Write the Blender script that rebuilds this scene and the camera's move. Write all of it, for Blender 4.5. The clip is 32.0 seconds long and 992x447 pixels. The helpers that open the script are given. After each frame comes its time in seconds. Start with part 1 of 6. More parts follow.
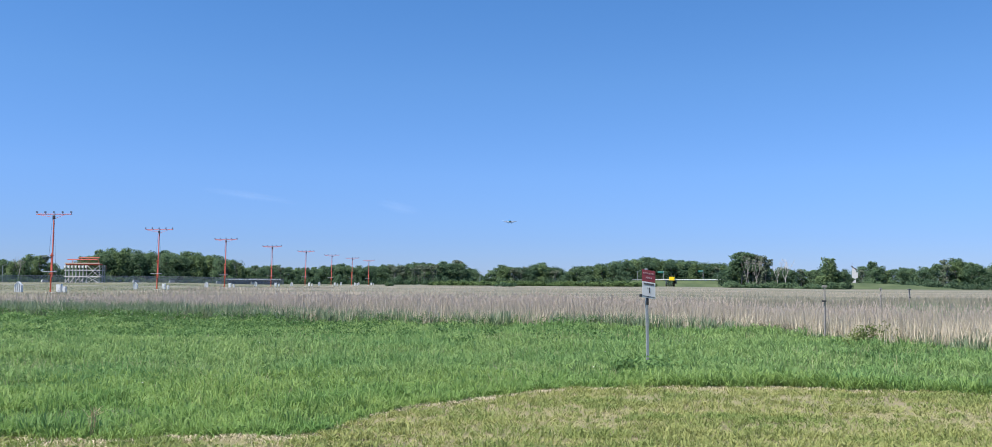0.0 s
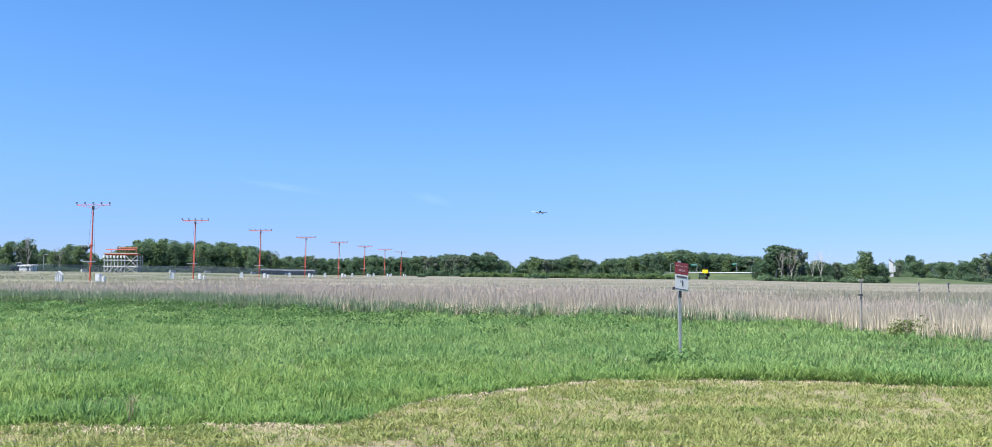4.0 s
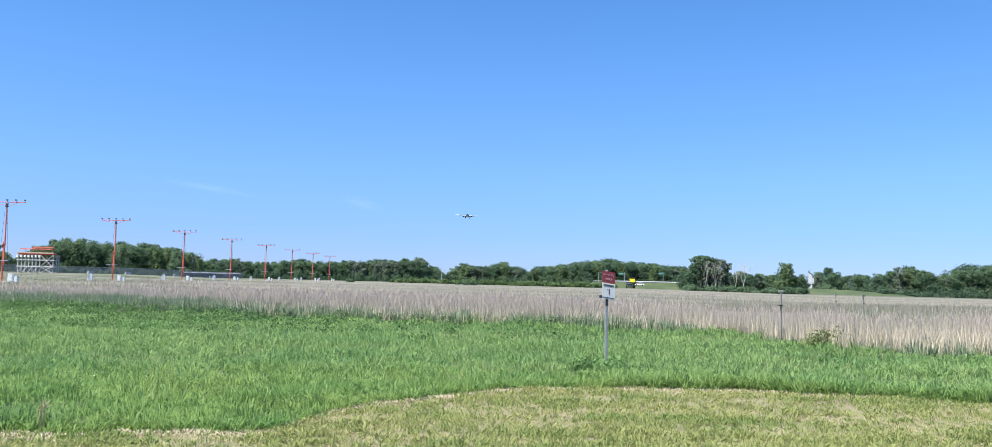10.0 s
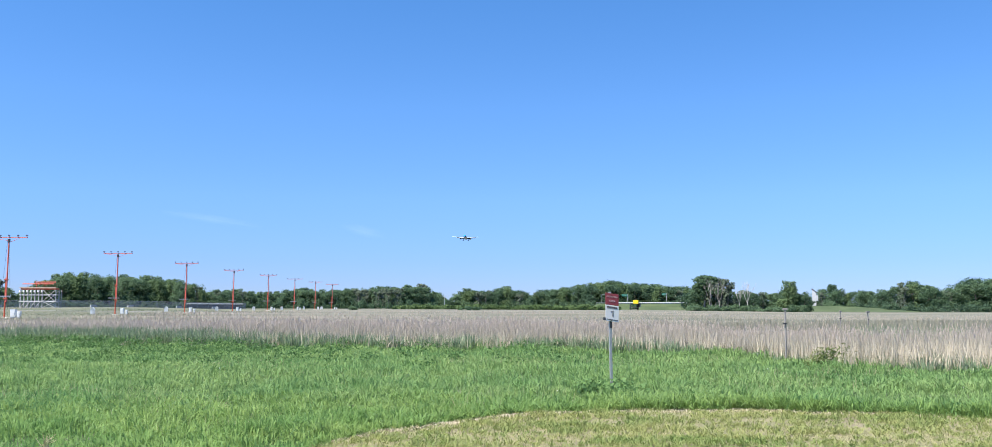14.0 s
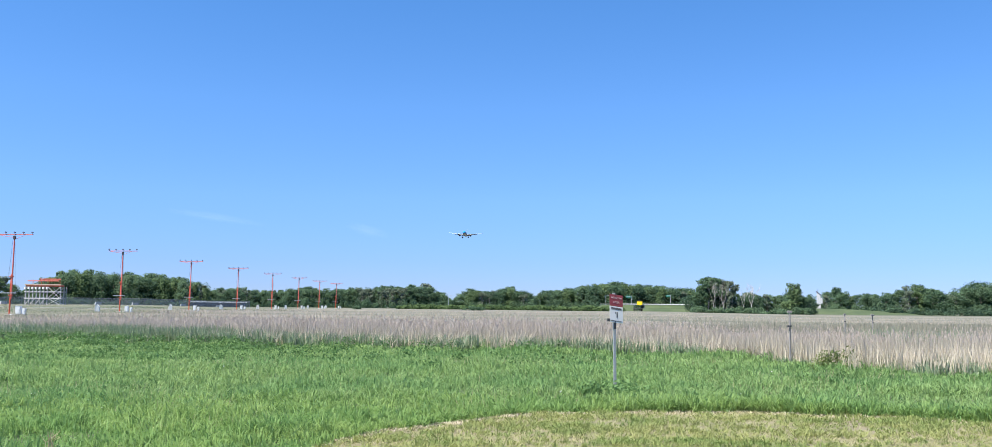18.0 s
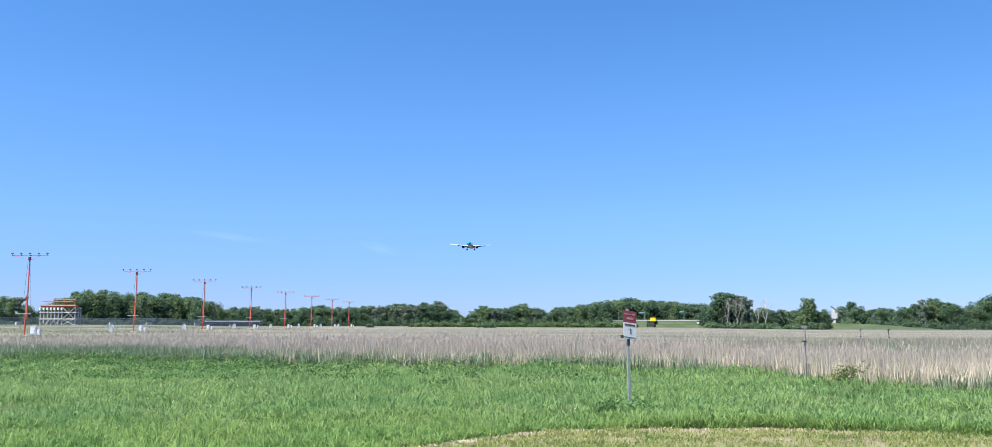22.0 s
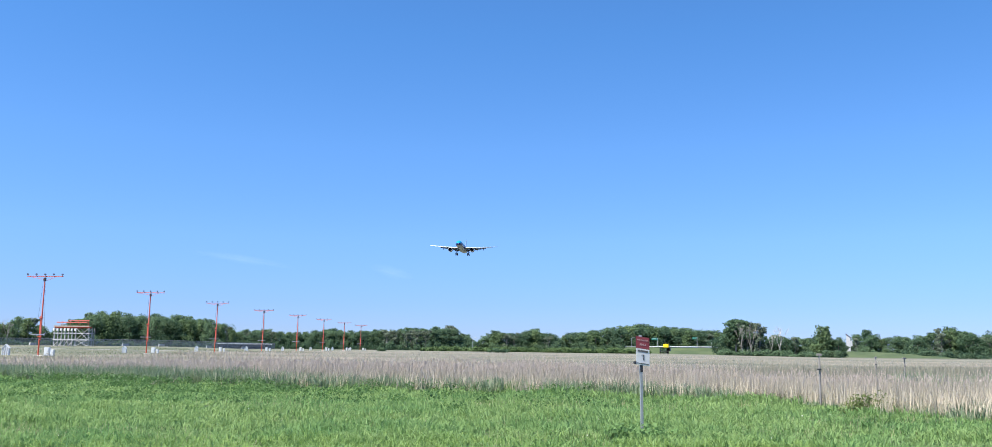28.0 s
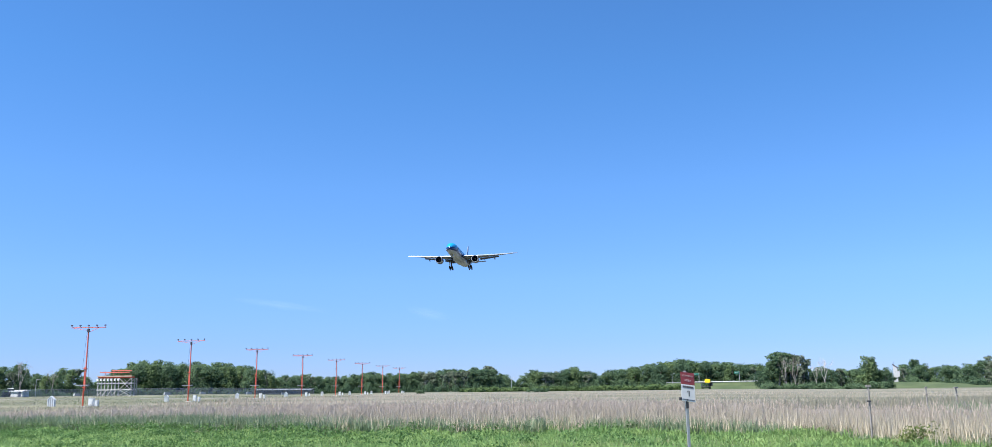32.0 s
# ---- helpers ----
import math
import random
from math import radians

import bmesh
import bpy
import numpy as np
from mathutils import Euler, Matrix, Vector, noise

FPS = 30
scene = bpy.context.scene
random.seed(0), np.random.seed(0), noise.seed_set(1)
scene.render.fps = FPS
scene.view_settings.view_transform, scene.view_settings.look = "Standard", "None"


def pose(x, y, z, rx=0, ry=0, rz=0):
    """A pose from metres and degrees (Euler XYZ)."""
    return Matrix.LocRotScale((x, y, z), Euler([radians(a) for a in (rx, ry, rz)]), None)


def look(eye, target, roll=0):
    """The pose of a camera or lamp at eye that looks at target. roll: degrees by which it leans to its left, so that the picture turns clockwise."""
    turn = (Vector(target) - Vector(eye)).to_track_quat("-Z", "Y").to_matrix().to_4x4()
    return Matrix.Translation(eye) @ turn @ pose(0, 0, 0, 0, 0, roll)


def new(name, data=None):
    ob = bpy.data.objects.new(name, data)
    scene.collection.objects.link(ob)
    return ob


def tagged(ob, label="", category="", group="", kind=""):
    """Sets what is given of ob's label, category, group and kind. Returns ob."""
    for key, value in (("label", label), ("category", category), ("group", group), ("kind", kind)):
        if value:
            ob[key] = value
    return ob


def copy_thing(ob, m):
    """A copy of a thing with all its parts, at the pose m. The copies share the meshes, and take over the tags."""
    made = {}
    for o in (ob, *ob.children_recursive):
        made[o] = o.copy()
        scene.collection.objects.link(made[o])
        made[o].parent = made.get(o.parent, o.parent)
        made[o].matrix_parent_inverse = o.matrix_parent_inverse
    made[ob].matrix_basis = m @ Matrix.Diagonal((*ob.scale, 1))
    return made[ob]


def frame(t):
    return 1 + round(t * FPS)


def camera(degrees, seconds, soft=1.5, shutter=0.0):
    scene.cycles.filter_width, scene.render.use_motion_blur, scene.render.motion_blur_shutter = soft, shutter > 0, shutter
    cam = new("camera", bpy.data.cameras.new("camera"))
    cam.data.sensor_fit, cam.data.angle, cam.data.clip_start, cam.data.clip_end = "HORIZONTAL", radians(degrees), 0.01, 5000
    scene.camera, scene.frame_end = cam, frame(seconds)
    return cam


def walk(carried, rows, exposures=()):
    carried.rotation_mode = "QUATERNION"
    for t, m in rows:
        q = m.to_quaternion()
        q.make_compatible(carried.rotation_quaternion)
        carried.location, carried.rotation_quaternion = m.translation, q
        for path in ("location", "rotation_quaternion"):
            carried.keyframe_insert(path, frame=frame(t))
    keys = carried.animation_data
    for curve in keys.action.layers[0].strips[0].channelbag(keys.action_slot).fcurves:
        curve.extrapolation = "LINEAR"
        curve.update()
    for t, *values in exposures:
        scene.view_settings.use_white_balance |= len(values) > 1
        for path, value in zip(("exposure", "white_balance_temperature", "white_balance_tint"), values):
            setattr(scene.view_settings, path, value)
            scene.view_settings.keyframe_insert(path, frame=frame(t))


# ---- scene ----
EYE = 1.75
PATH = [
    (0, 1.89, 3.88, 0.23, -0.007), (0.5, 2.66, 3.76, 0.23, -0.009), (1, 3.28, 3.49, 0.26, -0.009), (1.5, 3.37, 3.41, 0.22, -0.010), (2, 3.43, 3.33, 0.26, -0.009),
    (2.5, 3.69, 3.26, 0.26, -0.009), (4.5, 3.95, 3.36, 0.56, -0.006), (5, 3.47, 3.29, 0.45, -0.001), (5.5, 2.17, 3.22, 0.33, 0.001), (6, 0.07, 3.71, 0.52, 0.002),
    (6.5, -0.06, 4.07, 0.53, 0.001), (7, -0.02, 3.92, 1.23, 0.001), (7.5, 0.18, 3.73, 1.37, 0.000), (8, 1.84, 3.66, 0.81, 0.002), (8.5, 2.21, 3.60, 0.96, 0.005),
    (9, 1.59, 3.49, 1.17, 0.009), (9.5, 0.35, 3.41, 0.97, 0.009), (10, -0.49, 3.83, 1.36, 0.009), (10.5, -0.67, 3.84, 0.71, 0.007), (11, -0.86, 3.99, 0.38, 0.006),
    (11.5, -0.77, 4.71, 0.44, 0.004), (12, -0.67, 4.92, 0.40, 0.004), (12.5, -0.59, 4.95, 0.34, 0.006), (13, -0.54, 5.29, 0.37, 0.007), (13.5, -0.47, 5.36, 0.34, 0.008),
    (14, -0.37, 5.39, 0.06, 0.010), (14.5, -0.30, 5.35, 0.02, 0.011), (16.5, 0.02, 5.08, 0.20, 0.009), (17, -0.16, 5.23, 0.49, 0.007), (17.5, -0.10, 5.46, 0.56, 0.004),
    (18, -0.09, 5.41, 0.49, 0.003), (18.5, 0.01, 5.54, 0.37, -0.001), (19, 0.19, 6.24, 0.30, -0.001), (19.5, 0.27, 6.25, -0.12, 0.002), (20, 0.38, 6.16, -0.68, 0.002),
    (20.5, 0.46, 6.10, -0.66, 0.002), (21, 0.51, 6.13, -0.11, 0.001), (21.5, 0.61, 6.06, 0.07, -0.001), (22, 0.68, 6.50, 0.07, -0.004), (22.5, 0.76, 6.87, 0.24, -0.003),
    (23, 0.84, 6.81, 0.25, -0.005), (23.5, 1.20, 7.45, 0.14, -0.004), (24, 1.02, 8.34, 0.14, -0.003), (24.5, 0.97, 8.51, 0.50, -0.004), (25, 1.05, 8.32, -0.03, -0.005),
    (25.5, 1.14, 8.26, 0.01, -0.005), (27.5, 1.48, 8.11, 0.67, -0.006), (28, 1.51, 8.06, 0.60, -0.010), (28.5, 1.21, 7.98, 0.08, -0.013), (29, 1.36, 8.25, -0.37, -0.018),
    (29.5, 2.06, 9.09, -0.50, -0.022), (30, 2.53, 10.01, -0.51, -0.029), (30.5, 2.72, 10.38, -0.64, -0.032), (31, 2.92, 10.41, -0.72, -0.037), (31.5, 2.99, 10.50, -0.71, -0.051),
    (32, 3.73, 10.56, -0.82, -0.084)]
cam = camera(58.0, 32.0, soft=0.78)
walk(cam, [(t, pose(x, 0, EYE, 90 + p, 0, y) @ pose(0, 0, 0, 0, 0, r)) for t, y, p, r, x in PATH],
     exposures=[(0, 0.95, 6600, 10), (0.5, 1.0, 6700, 10), (1.1, 1.25, 6820, 10), (2.0, 1.25, 6800, 10), (3.5, 1.25, 6500, 10), (32, 1.25, 6500, 10)])

# ---- sky and sun ----
SUN_EL, SUN_AZ = 58.0, -120.0        # degrees; azimuth clockwise from the runway's axis
world = bpy.data.worlds.new("sky")
scene.world = world
world.use_nodes = True
wn = world.node_tree.nodes
sky = wn.new("ShaderNodeTexSky")
sky.sky_type, sky.sun_disc = "NISHITA", False
sky.sun_elevation, sky.sun_rotation = radians(SUN_EL), radians(SUN_AZ)
sky.altitude, sky.air_density, sky.dust_density, sky.ozone_density = 200, 1.0, 0.0, 3.0
wn["Background"].inputs["Strength"].default_value = 0.057
tone = wn.new("ShaderNodeMix")        # a clear, strongly blue summer sky
tone.data_type, tone.blend_type = "RGBA", "MULTIPLY"
tone.inputs[0].default_value = 1.0
way = wn.new("ShaderNodeTexCoord")
split = wn.new("ShaderNodeSeparateXYZ")
band = wn.new("ShaderNodeValToRGB")      # hue of the sky from horizon to zenith
band.color_ramp.elements[0].position, band.color_ramp.elements[0].color = 0.0, (0.437, 0.602, 1.198, 1)
band.color_ramp.elements[1].position, band.color_ramp.elements[1].color = 1.0, (0.55, 1.0, 1.43, 1)
for at, c in ((0.05, (0.477, 0.676, 1.25)), (0.12, (0.59, 0.846, 1.36)), (0.22, (0.62, 0.97, 1.40)), (0.34, (0.56, 1.01, 1.45))):
    band.color_ramp.elements.new(at).color = (*c, 1)
world.node_tree.links.new(way.outputs["Generated"], split.inputs[0])
world.node_tree.links.new(split.outputs["Z"], band.inputs[0])
world.node_tree.links.new(band.outputs[0], tone.inputs[7])
world.node_tree.links.new(sky.outputs[0], tone.inputs[6])
world.node_tree.links.new(tone.outputs[2], wn["Background"].inputs["Color"])

sun = new("sun", bpy.data.lights.new("sun", "SUN"))
sun.data.energy, sun.data.angle, sun.data.color = 5.0, radians(0.53), (1.0, 0.95, 0.87)
to_sun = Vector((math.sin(radians(SUN_AZ)) * math.cos(radians(SUN_EL)), math.cos(radians(SUN_AZ)) * math.cos(radians(SUN_EL)), math.sin(radians(SUN_EL))))
sun.matrix_world = look((0, 0, 60), Vector((0, 0, 60)) - to_sun)


# ---- materials ----
def mat(name, low, high, scale=3.0, rough=0.7, metal=0.0, bump=0.15, fine=0.0, island=0.0, through_light=0.0, space="Object", spec=0.4, obj=0.0, third=None, third_scale=0.3, third_at=0.55, third_stretch=None):
    """A surface whose colour drifts between two tones by coarse and fine noise, by piece and by object."""
    m = bpy.data.materials.new(name)
    m.use_nodes = True
    nt = m.node_tree
    n, l = nt.nodes, nt.links
    bsdf = n["Principled BSDF"]
    tc = n.new("ShaderNodeTexCoord")
    geo = n.new("ShaderNodeNewGeometry")
    src = geo.outputs["Position"] if space == "World" else tc.outputs["Object"]
    tex = n.new("ShaderNodeTexNoise")
    tex.inputs["Scale"].default_value, tex.inputs["Detail"].default_value, tex.inputs["Roughness"].default_value = scale, 5.0, 0.65
    l.new(src, tex.inputs["Vector"])
    ramp = n.new("ShaderNodeMapRange")
    ramp.inputs["From Min"].default_value, ramp.inputs["From Max"].default_value = 0.3, 0.7
    l.new(tex.outputs["Fac"], ramp.inputs["Value"])
    fac = ramp.outputs[0]
    for amount, out in ((island, geo.outputs["Random Per Island"]), (obj, n.new("ShaderNodeObjectInfo").outputs["Random"])):
        if amount:
            mixf = n.new("ShaderNodeMix")
            mixf.inputs[0].default_value = amount
            l.new(fac, mixf.inputs[2])
            l.new(out, mixf.inputs[3])
            fac = mixf.outputs[0]
    mix = n.new("ShaderNodeMix")
    mix.data_type = "RGBA"
    mix.inputs[6].default_value, mix.inputs[7].default_value = (*low, 1), (*high, 1)
    l.new(fac, mix.inputs[0])
    col = mix.outputs[2]
    if third:
        t3 = n.new("ShaderNodeTexNoise")
        t3.inputs["Scale"].default_value, t3.inputs["Detail"].default_value, t3.inputs["Distortion"].default_value = third_scale, 4.0, 0.8
        if third_stretch:
            st = n.new("ShaderNodeMapping")
            st.inputs["Scale"].default_value = third_stretch
            l.new(src, st.inputs["Vector"])
            l.new(st.outputs[0], t3.inputs["Vector"])
        else:
            l.new(src, t3.inputs["Vector"])
        r3 = n.new("ShaderNodeMapRange")
        r3.inputs["From Min"].default_value, r3.inputs["From Max"].default_value, r3.inputs["To Max"].default_value = third_at - 0.1, third_at + 0.15, 0.8
        l.new(t3.outputs["Fac"], r3.inputs["Value"])
        m3 = n.new("ShaderNodeMix")
        m3.data_type = "RGBA"
        m3.inputs[7].default_value = (*third, 1)
        l.new(r3.outputs[0], m3.inputs[0])
        l.new(col, m3.inputs[6])
        col = m3.outputs[2]
    l.new(col, bsdf.inputs["Base Color"])
    bsdf.inputs["Roughness"].default_value, bsdf.inputs["Metallic"].default_value = rough, metal
    bsdf.inputs["Specular IOR Level"].default_value = spec
    if bump:
        t2 = n.new("ShaderNodeTexNoise")
        t2.inputs["Scale"].default_value, t2.inputs["Detail"].default_value = fine or scale * 8, 4.0
        l.new(src, t2.inputs["Vector"])
        b = n.new("ShaderNodeBump")
        b.inputs["Strength"].default_value, b.inputs["Distance"].default_value = bump, 0.02
        l.new(t2.outputs["Fac"], b.inputs["Height"])
        l.new(b.outputs[0], bsdf.inputs["Normal"])
    if through_light:
        tr = n.new("ShaderNodeBsdfTranslucent")
        l.new(col, tr.inputs["Color"])
        ms = n.new("ShaderNodeMixShader")
        ms.inputs[0].default_value = through_light
        l.new(bsdf.outputs[0], ms.inputs[1])
        l.new(tr.outputs[0], ms.inputs[2])
        l.new(ms.outputs[0], n["Material Output"].inputs["Surface"])
    return m


M = dict(
    ground=mat("field_soil", (0.055, 0.066, 0.038), (0.12, 0.122, 0.085), 0.25, 0.95, bump=0.4, fine=6, space="World"),
    dry_field=mat("dry_field", (0.118, 0.106, 0.084), (0.27, 0.242, 0.20), 0.35, 0.95, bump=0.6, fine=5, space="World", third=(0.066, 0.084, 0.050), third_scale=0.07, third_at=0.47, third_stretch=(0.10, 1, 1)),
    cab_white=mat("cabinet_white", (0.60, 0.62, 0.63), (0.70, 0.72, 0.73), 2.0, 0.5, bump=0.05),
    tower_white=mat("tower_white", (0.38, 0.39, 0.41), (0.48, 0.49, 0.51), 0.5, 0.6, bump=0.05),
    airfield=mat("airfield_grass", (0.095, 0.098, 0.062), (0.190, 0.178, 0.122), 0.06, 0.95, bump=0.4, fine=2, space="World", third=(0.056, 0.080, 0.042), third_scale=0.07, third_at=0.48, third_stretch=(0.3, 1, 1)),
    straw=mat("mown_straw", (0.120, 0.120, 0.062), (0.205, 0.19, 0.11), 1.3, 0.95, bump=0.6, fine=40, space="World", third=(0.205, 0.160, 0.130), third_scale=0.55, third_at=0.60),
    grass=mat("meadow_blades", (0.128, 0.242, 0.078), (0.292, 0.408, 0.164), 2.2, 0.6, bump=0, island=0.20, through_light=0.44, space="World", third=(0.122, 0.250, 0.090), third_scale=0.22, third_at=0.55, spec=0.14),
    grass_near=mat("edge_grass_blades", (0.138, 0.250, 0.066), (0.312, 0.432, 0.152), 3.0, 0.5, bump=0, island=0.20, through_light=0.48, space="World", third=(0.140, 0.276, 0.088), third_scale=0.3, third_at=0.56, spec=0.14),
    mown=mat("mown_blades", (0.175, 0.232, 0.066), (0.365, 0.370, 0.148), 2.2, 0.7, bump=0, island=0.30, through_light=0.38, space="World", third=(0.150, 0.234, 0.062), third_scale=1.0, third_at=0.55, third_stretch=(0.3, 1, 1)),
    # dark weed leaves, deepened further to show the grass's shaded hollows
    weed=mat("weed_leaves_and_hollows", (0.048, 0.112, 0.036), (0.125, 0.232, 0.074), 0.5, 0.55, bump=0, island=0.5, through_light=0.40, space="World", spec=0.2),
    sedge=mat("sedge_leaves", (0.095, 0.195, 0.068), (0.220, 0.350, 0.135), 2.5, 0.6, bump=0, island=0.4, through_light=0.48, spec=0.12, space="World"),
    olive=mat("olive_leaves", (0.085, 0.125, 0.036), (0.205, 0.240, 0.080), 1.2, 0.6, bump=0, island=0.5, through_light=0.4),
    gravel=mat("pale_gravel", (0.15, 0.147, 0.135), (0.225, 0.22, 0.20), 0.4, 0.95, bump=0.3, fine=8, space="World"),
    car_white=mat("car_white_paint", (0.78, 0.79, 0.80), (0.84, 0.85, 0.86), 1.0, 0.25, bump=0),
    car_dark=mat("car_dark_paint", (0.02, 0.022, 0.03), (0.04, 0.042, 0.05), 1.0, 0.25, bump=0),
    reed_head=mat("reed_heads", (0.36, 0.300, 0.258), (0.54, 0.458, 0.40), 0.5, 0.85, bump=0, island=0.4, through_light=0.35, space="World"),
    reed=mat("dry_reed", (0.275, 0.243, 0.198), (0.575, 0.512, 0.434), 0.9, 0.8, bump=0, island=0.50, through_light=0.25, space="World", third=(0.182, 0.198, 0.122), third_scale=0.055, third_at=0.52, third_stretch=(0.22, 1, 1)),
    straws=mat("old_straws", (0.30, 0.28, 0.15), (0.52, 0.47, 0.31), 1.5, 0.8, bump=0, island=0.6, through_light=0.3, space="World"),
    cream=mat("cream_stalks", (0.33, 0.288, 0.212), (0.68, 0.605, 0.475), 1.5, 0.8, bump=0, island=0.7, through_light=0.25, space="World"),
    dull=mat("grey_green_reeds", (0.150, 0.155, 0.112), (0.310, 0.300, 0.238), 0.5, 0.8, bump=0, island=0.6, through_light=0.25, space="World"),
    clippings=mat("dry_clippings", (0.245, 0.242, 0.112), (0.42, 0.398, 0.220), 1.2, 0.9, bump=0, island=0.45, through_light=0.2, space="World"),
    # old stems, their brown darkened to carry the shade among the reeds
    litter_shade=mat("reed_litter", (0.040, 0.046, 0.024), (0.135, 0.130, 0.075), 0.4, 0.9, bump=0, island=0.7, through_light=0.15, space="World"),
    shoot=mat("reed_shoots", (0.052, 0.108, 0.048), (0.330, 0.405, 0.255), 1.7, 0.6, bump=0, island=0.32, through_light=0.35, space="World"),
    leaf=mat("leaves", (0.048, 0.098, 0.057), (0.158, 0.238, 0.132), 0.42, 0.65, bump=0, island=0.36, through_light=0.50, obj=0.45, spec=0.10),
    leaf_deep=mat("deep_green_leaves", (0.036, 0.078, 0.048), (0.118, 0.186, 0.110), 0.42, 0.65, bump=0, island=0.36, through_light=0.48, obj=0.4, spec=0.10),
    leaf_fresh=mat("fresh_green_leaves", (0.055, 0.105, 0.048), (0.178, 0.250, 0.118), 0.42, 0.65, bump=0, island=0.36, through_light=0.42, obj=0.4, spec=0.10),
    hedge=mat("hedge_leaves", (0.045, 0.090, 0.034), (0.120, 0.180, 0.068), 0.25, 0.6, bump=0, island=0.4, through_light=0.35, spec=0.12),
    leaf_pale=mat("pale_leaves", (0.068, 0.104, 0.068), (0.150, 0.182, 0.124), 0.3, 0.7, bump=0, island=0.5, through_light=0.25, obj=0.3),
    bark=mat("bark", (0.11, 0.09, 0.07), (0.24, 0.21, 0.18), 2.0, 0.9, bump=0.5),
    bare=mat("bleached_bark", (0.21, 0.195, 0.18), (0.38, 0.36, 0.335), 1.5, 0.85, bump=0.4),
    white_bark=mat("white_bark", (0.34, 0.325, 0.305), (0.50, 0.48, 0.455), 1.5, 0.85, bump=0.3),
    orange=mat("orange_paint", (0.50, 0.105, 0.080), (0.62, 0.165, 0.130), 1.5, 0.5, bump=0.05),
    orange_dark=mat("dark_orange_paint", (0.35, 0.06, 0.03), (0.5, 0.09, 0.04), 1.5, 0.55, bump=0.05),
    white=mat("white_paint", (0.72, 0.72, 0.70), (0.84, 0.84, 0.83), 2.0, 0.5, bump=0.05),
    grey=mat("galvanised_steel", (0.30, 0.31, 0.32), (0.48, 0.49, 0.50), 6.0, 0.45, 0.6, bump=0.08),
    dark=mat("dark_metal", (0.03, 0.03, 0.035), (0.07, 0.07, 0.075), 4.0, 0.5, 0.3, bump=0.05),
    lamp_steel=mat("lamp_housing", (0.10, 0.11, 0.15), (0.18, 0.19, 0.25), 4.0, 0.5, 0.2, bump=0),
    lamp_glass=mat("lamp_lens", (0.04, 0.05, 0.08), (0.10, 0.12, 0.16), 8.0, 0.15, 0.0, bump=0),
    timber=mat("weathered_timber", (0.24, 0.25, 0.26), (0.38, 0.39, 0.40), 1.2, 0.85, bump=0.3),
    post_wood=mat("old_post_wood", (0.155, 0.150, 0.145), (0.27, 0.26, 0.25), 3.0, 0.9, bump=0.3),
    timber_pale=mat("pale_timber", (0.36, 0.36, 0.36), (0.52, 0.52, 0.51), 1.2, 0.8, bump=0.3),
    timber_tan=mat("tan_timber", (0.34, 0.23, 0.17), (0.48, 0.35, 0.27), 1.2, 0.8, bump=0.3),
    sign_white=mat("sign_white", (0.52, 0.53, 0.54), (0.60, 0.61, 0.62), 5.0, 0.5, bump=0.03),
    sign_red=mat("sign_red", (0.195, 0.034, 0.046), (0.255, 0.050, 0.060), 6.0, 0.5, bump=0.03),
    sign_ink=mat("sign_ink", (0.05, 0.05, 0.055), (0.10, 0.10, 0.11), 9.0, 0.6, bump=0),
    sign_pale=mat("sign_pale_ink", (0.46, 0.33, 0.33), (0.58, 0.43, 0.43), 9.0, 0.6, bump=0),
    yellow=mat("yellow_panel", (0.80, 0.55, 0.01), (0.90, 0.64, 0.02), 1.0, 0.5, bump=0.02),
    sign_green=mat("green_panel", (0.015, 0.13, 0.095), (0.03, 0.19, 0.14), 1.0, 0.5, bump=0.02),
    concrete=mat("concrete", (0.42, 0.41, 0.39), (0.60, 0.59, 0.56), 0.6, 0.85, bump=0.2),
    asphalt=mat("asphalt", (0.04, 0.04, 0.042), (0.07, 0.07, 0.07), 0.5, 0.9, bump=0.2),
    lawn=mat("bank_grass", (0.034, 0.057, 0.022), (0.068, 0.092, 0.040), 0.12, 0.95, bump=0.5, fine=3, space="World"),
    wire=mat("fence_wire", (0.28, 0.29, 0.30), (0.42, 0.43, 0.44), 3.0, 0.6, 0.3, bump=0),
    netting=mat("fence_netting", (0.17, 0.18, 0.20), (0.29, 0.305, 0.33), 3.0, 0.6, 0.3, bump=0),
    roof=mat("dark_roofing", (0.06, 0.06, 0.07), (0.12, 0.12, 0.13), 1.0, 0.8, bump=0.2),
    sky_blue=mat("sky_blue_paint", (0.006, 0.22, 0.46), (0.010, 0.27, 0.54), 0.4, 0.3, bump=0),
    navy=mat("navy_paint", (0.01, 0.03, 0.12), (0.015, 0.04, 0.16), 0.4, 0.3, bump=0),
    slat_white=mat("cool_white_paint", (0.52, 0.57, 0.63), (0.60, 0.65, 0.70), 0.4, 0.35, bump=0),
    # the fin's shade is put into this blue-grey
    fin_shade_grey=mat("fin_shade_paint", (0.22, 0.25, 0.32), (0.28, 0.31, 0.38), 0.4, 0.35, bump=0),
    belly=mat("pale_grey_paint", (0.30, 0.32, 0.39), (0.37, 0.39, 0.46), 0.3, 0.35, bump=0),
    # a light grey wing, painted dark bluish for its shaded underside
    wing_shade_grey=mat("wing_shade_paint", (0.062, 0.076, 0.125), (0.090, 0.106, 0.165), 0.4, 0.4, bump=0.03),
    tyre=mat("tyre_rubber", (0.015, 0.015, 0.016), (0.03, 0.03, 0.03), 6.0, 0.85, bump=0.1),
    titanium=mat("engine_metal", (0.25, 0.25, 0.27), (0.38, 0.38, 0.40), 2.0, 0.35, 0.8, bump=0),
)


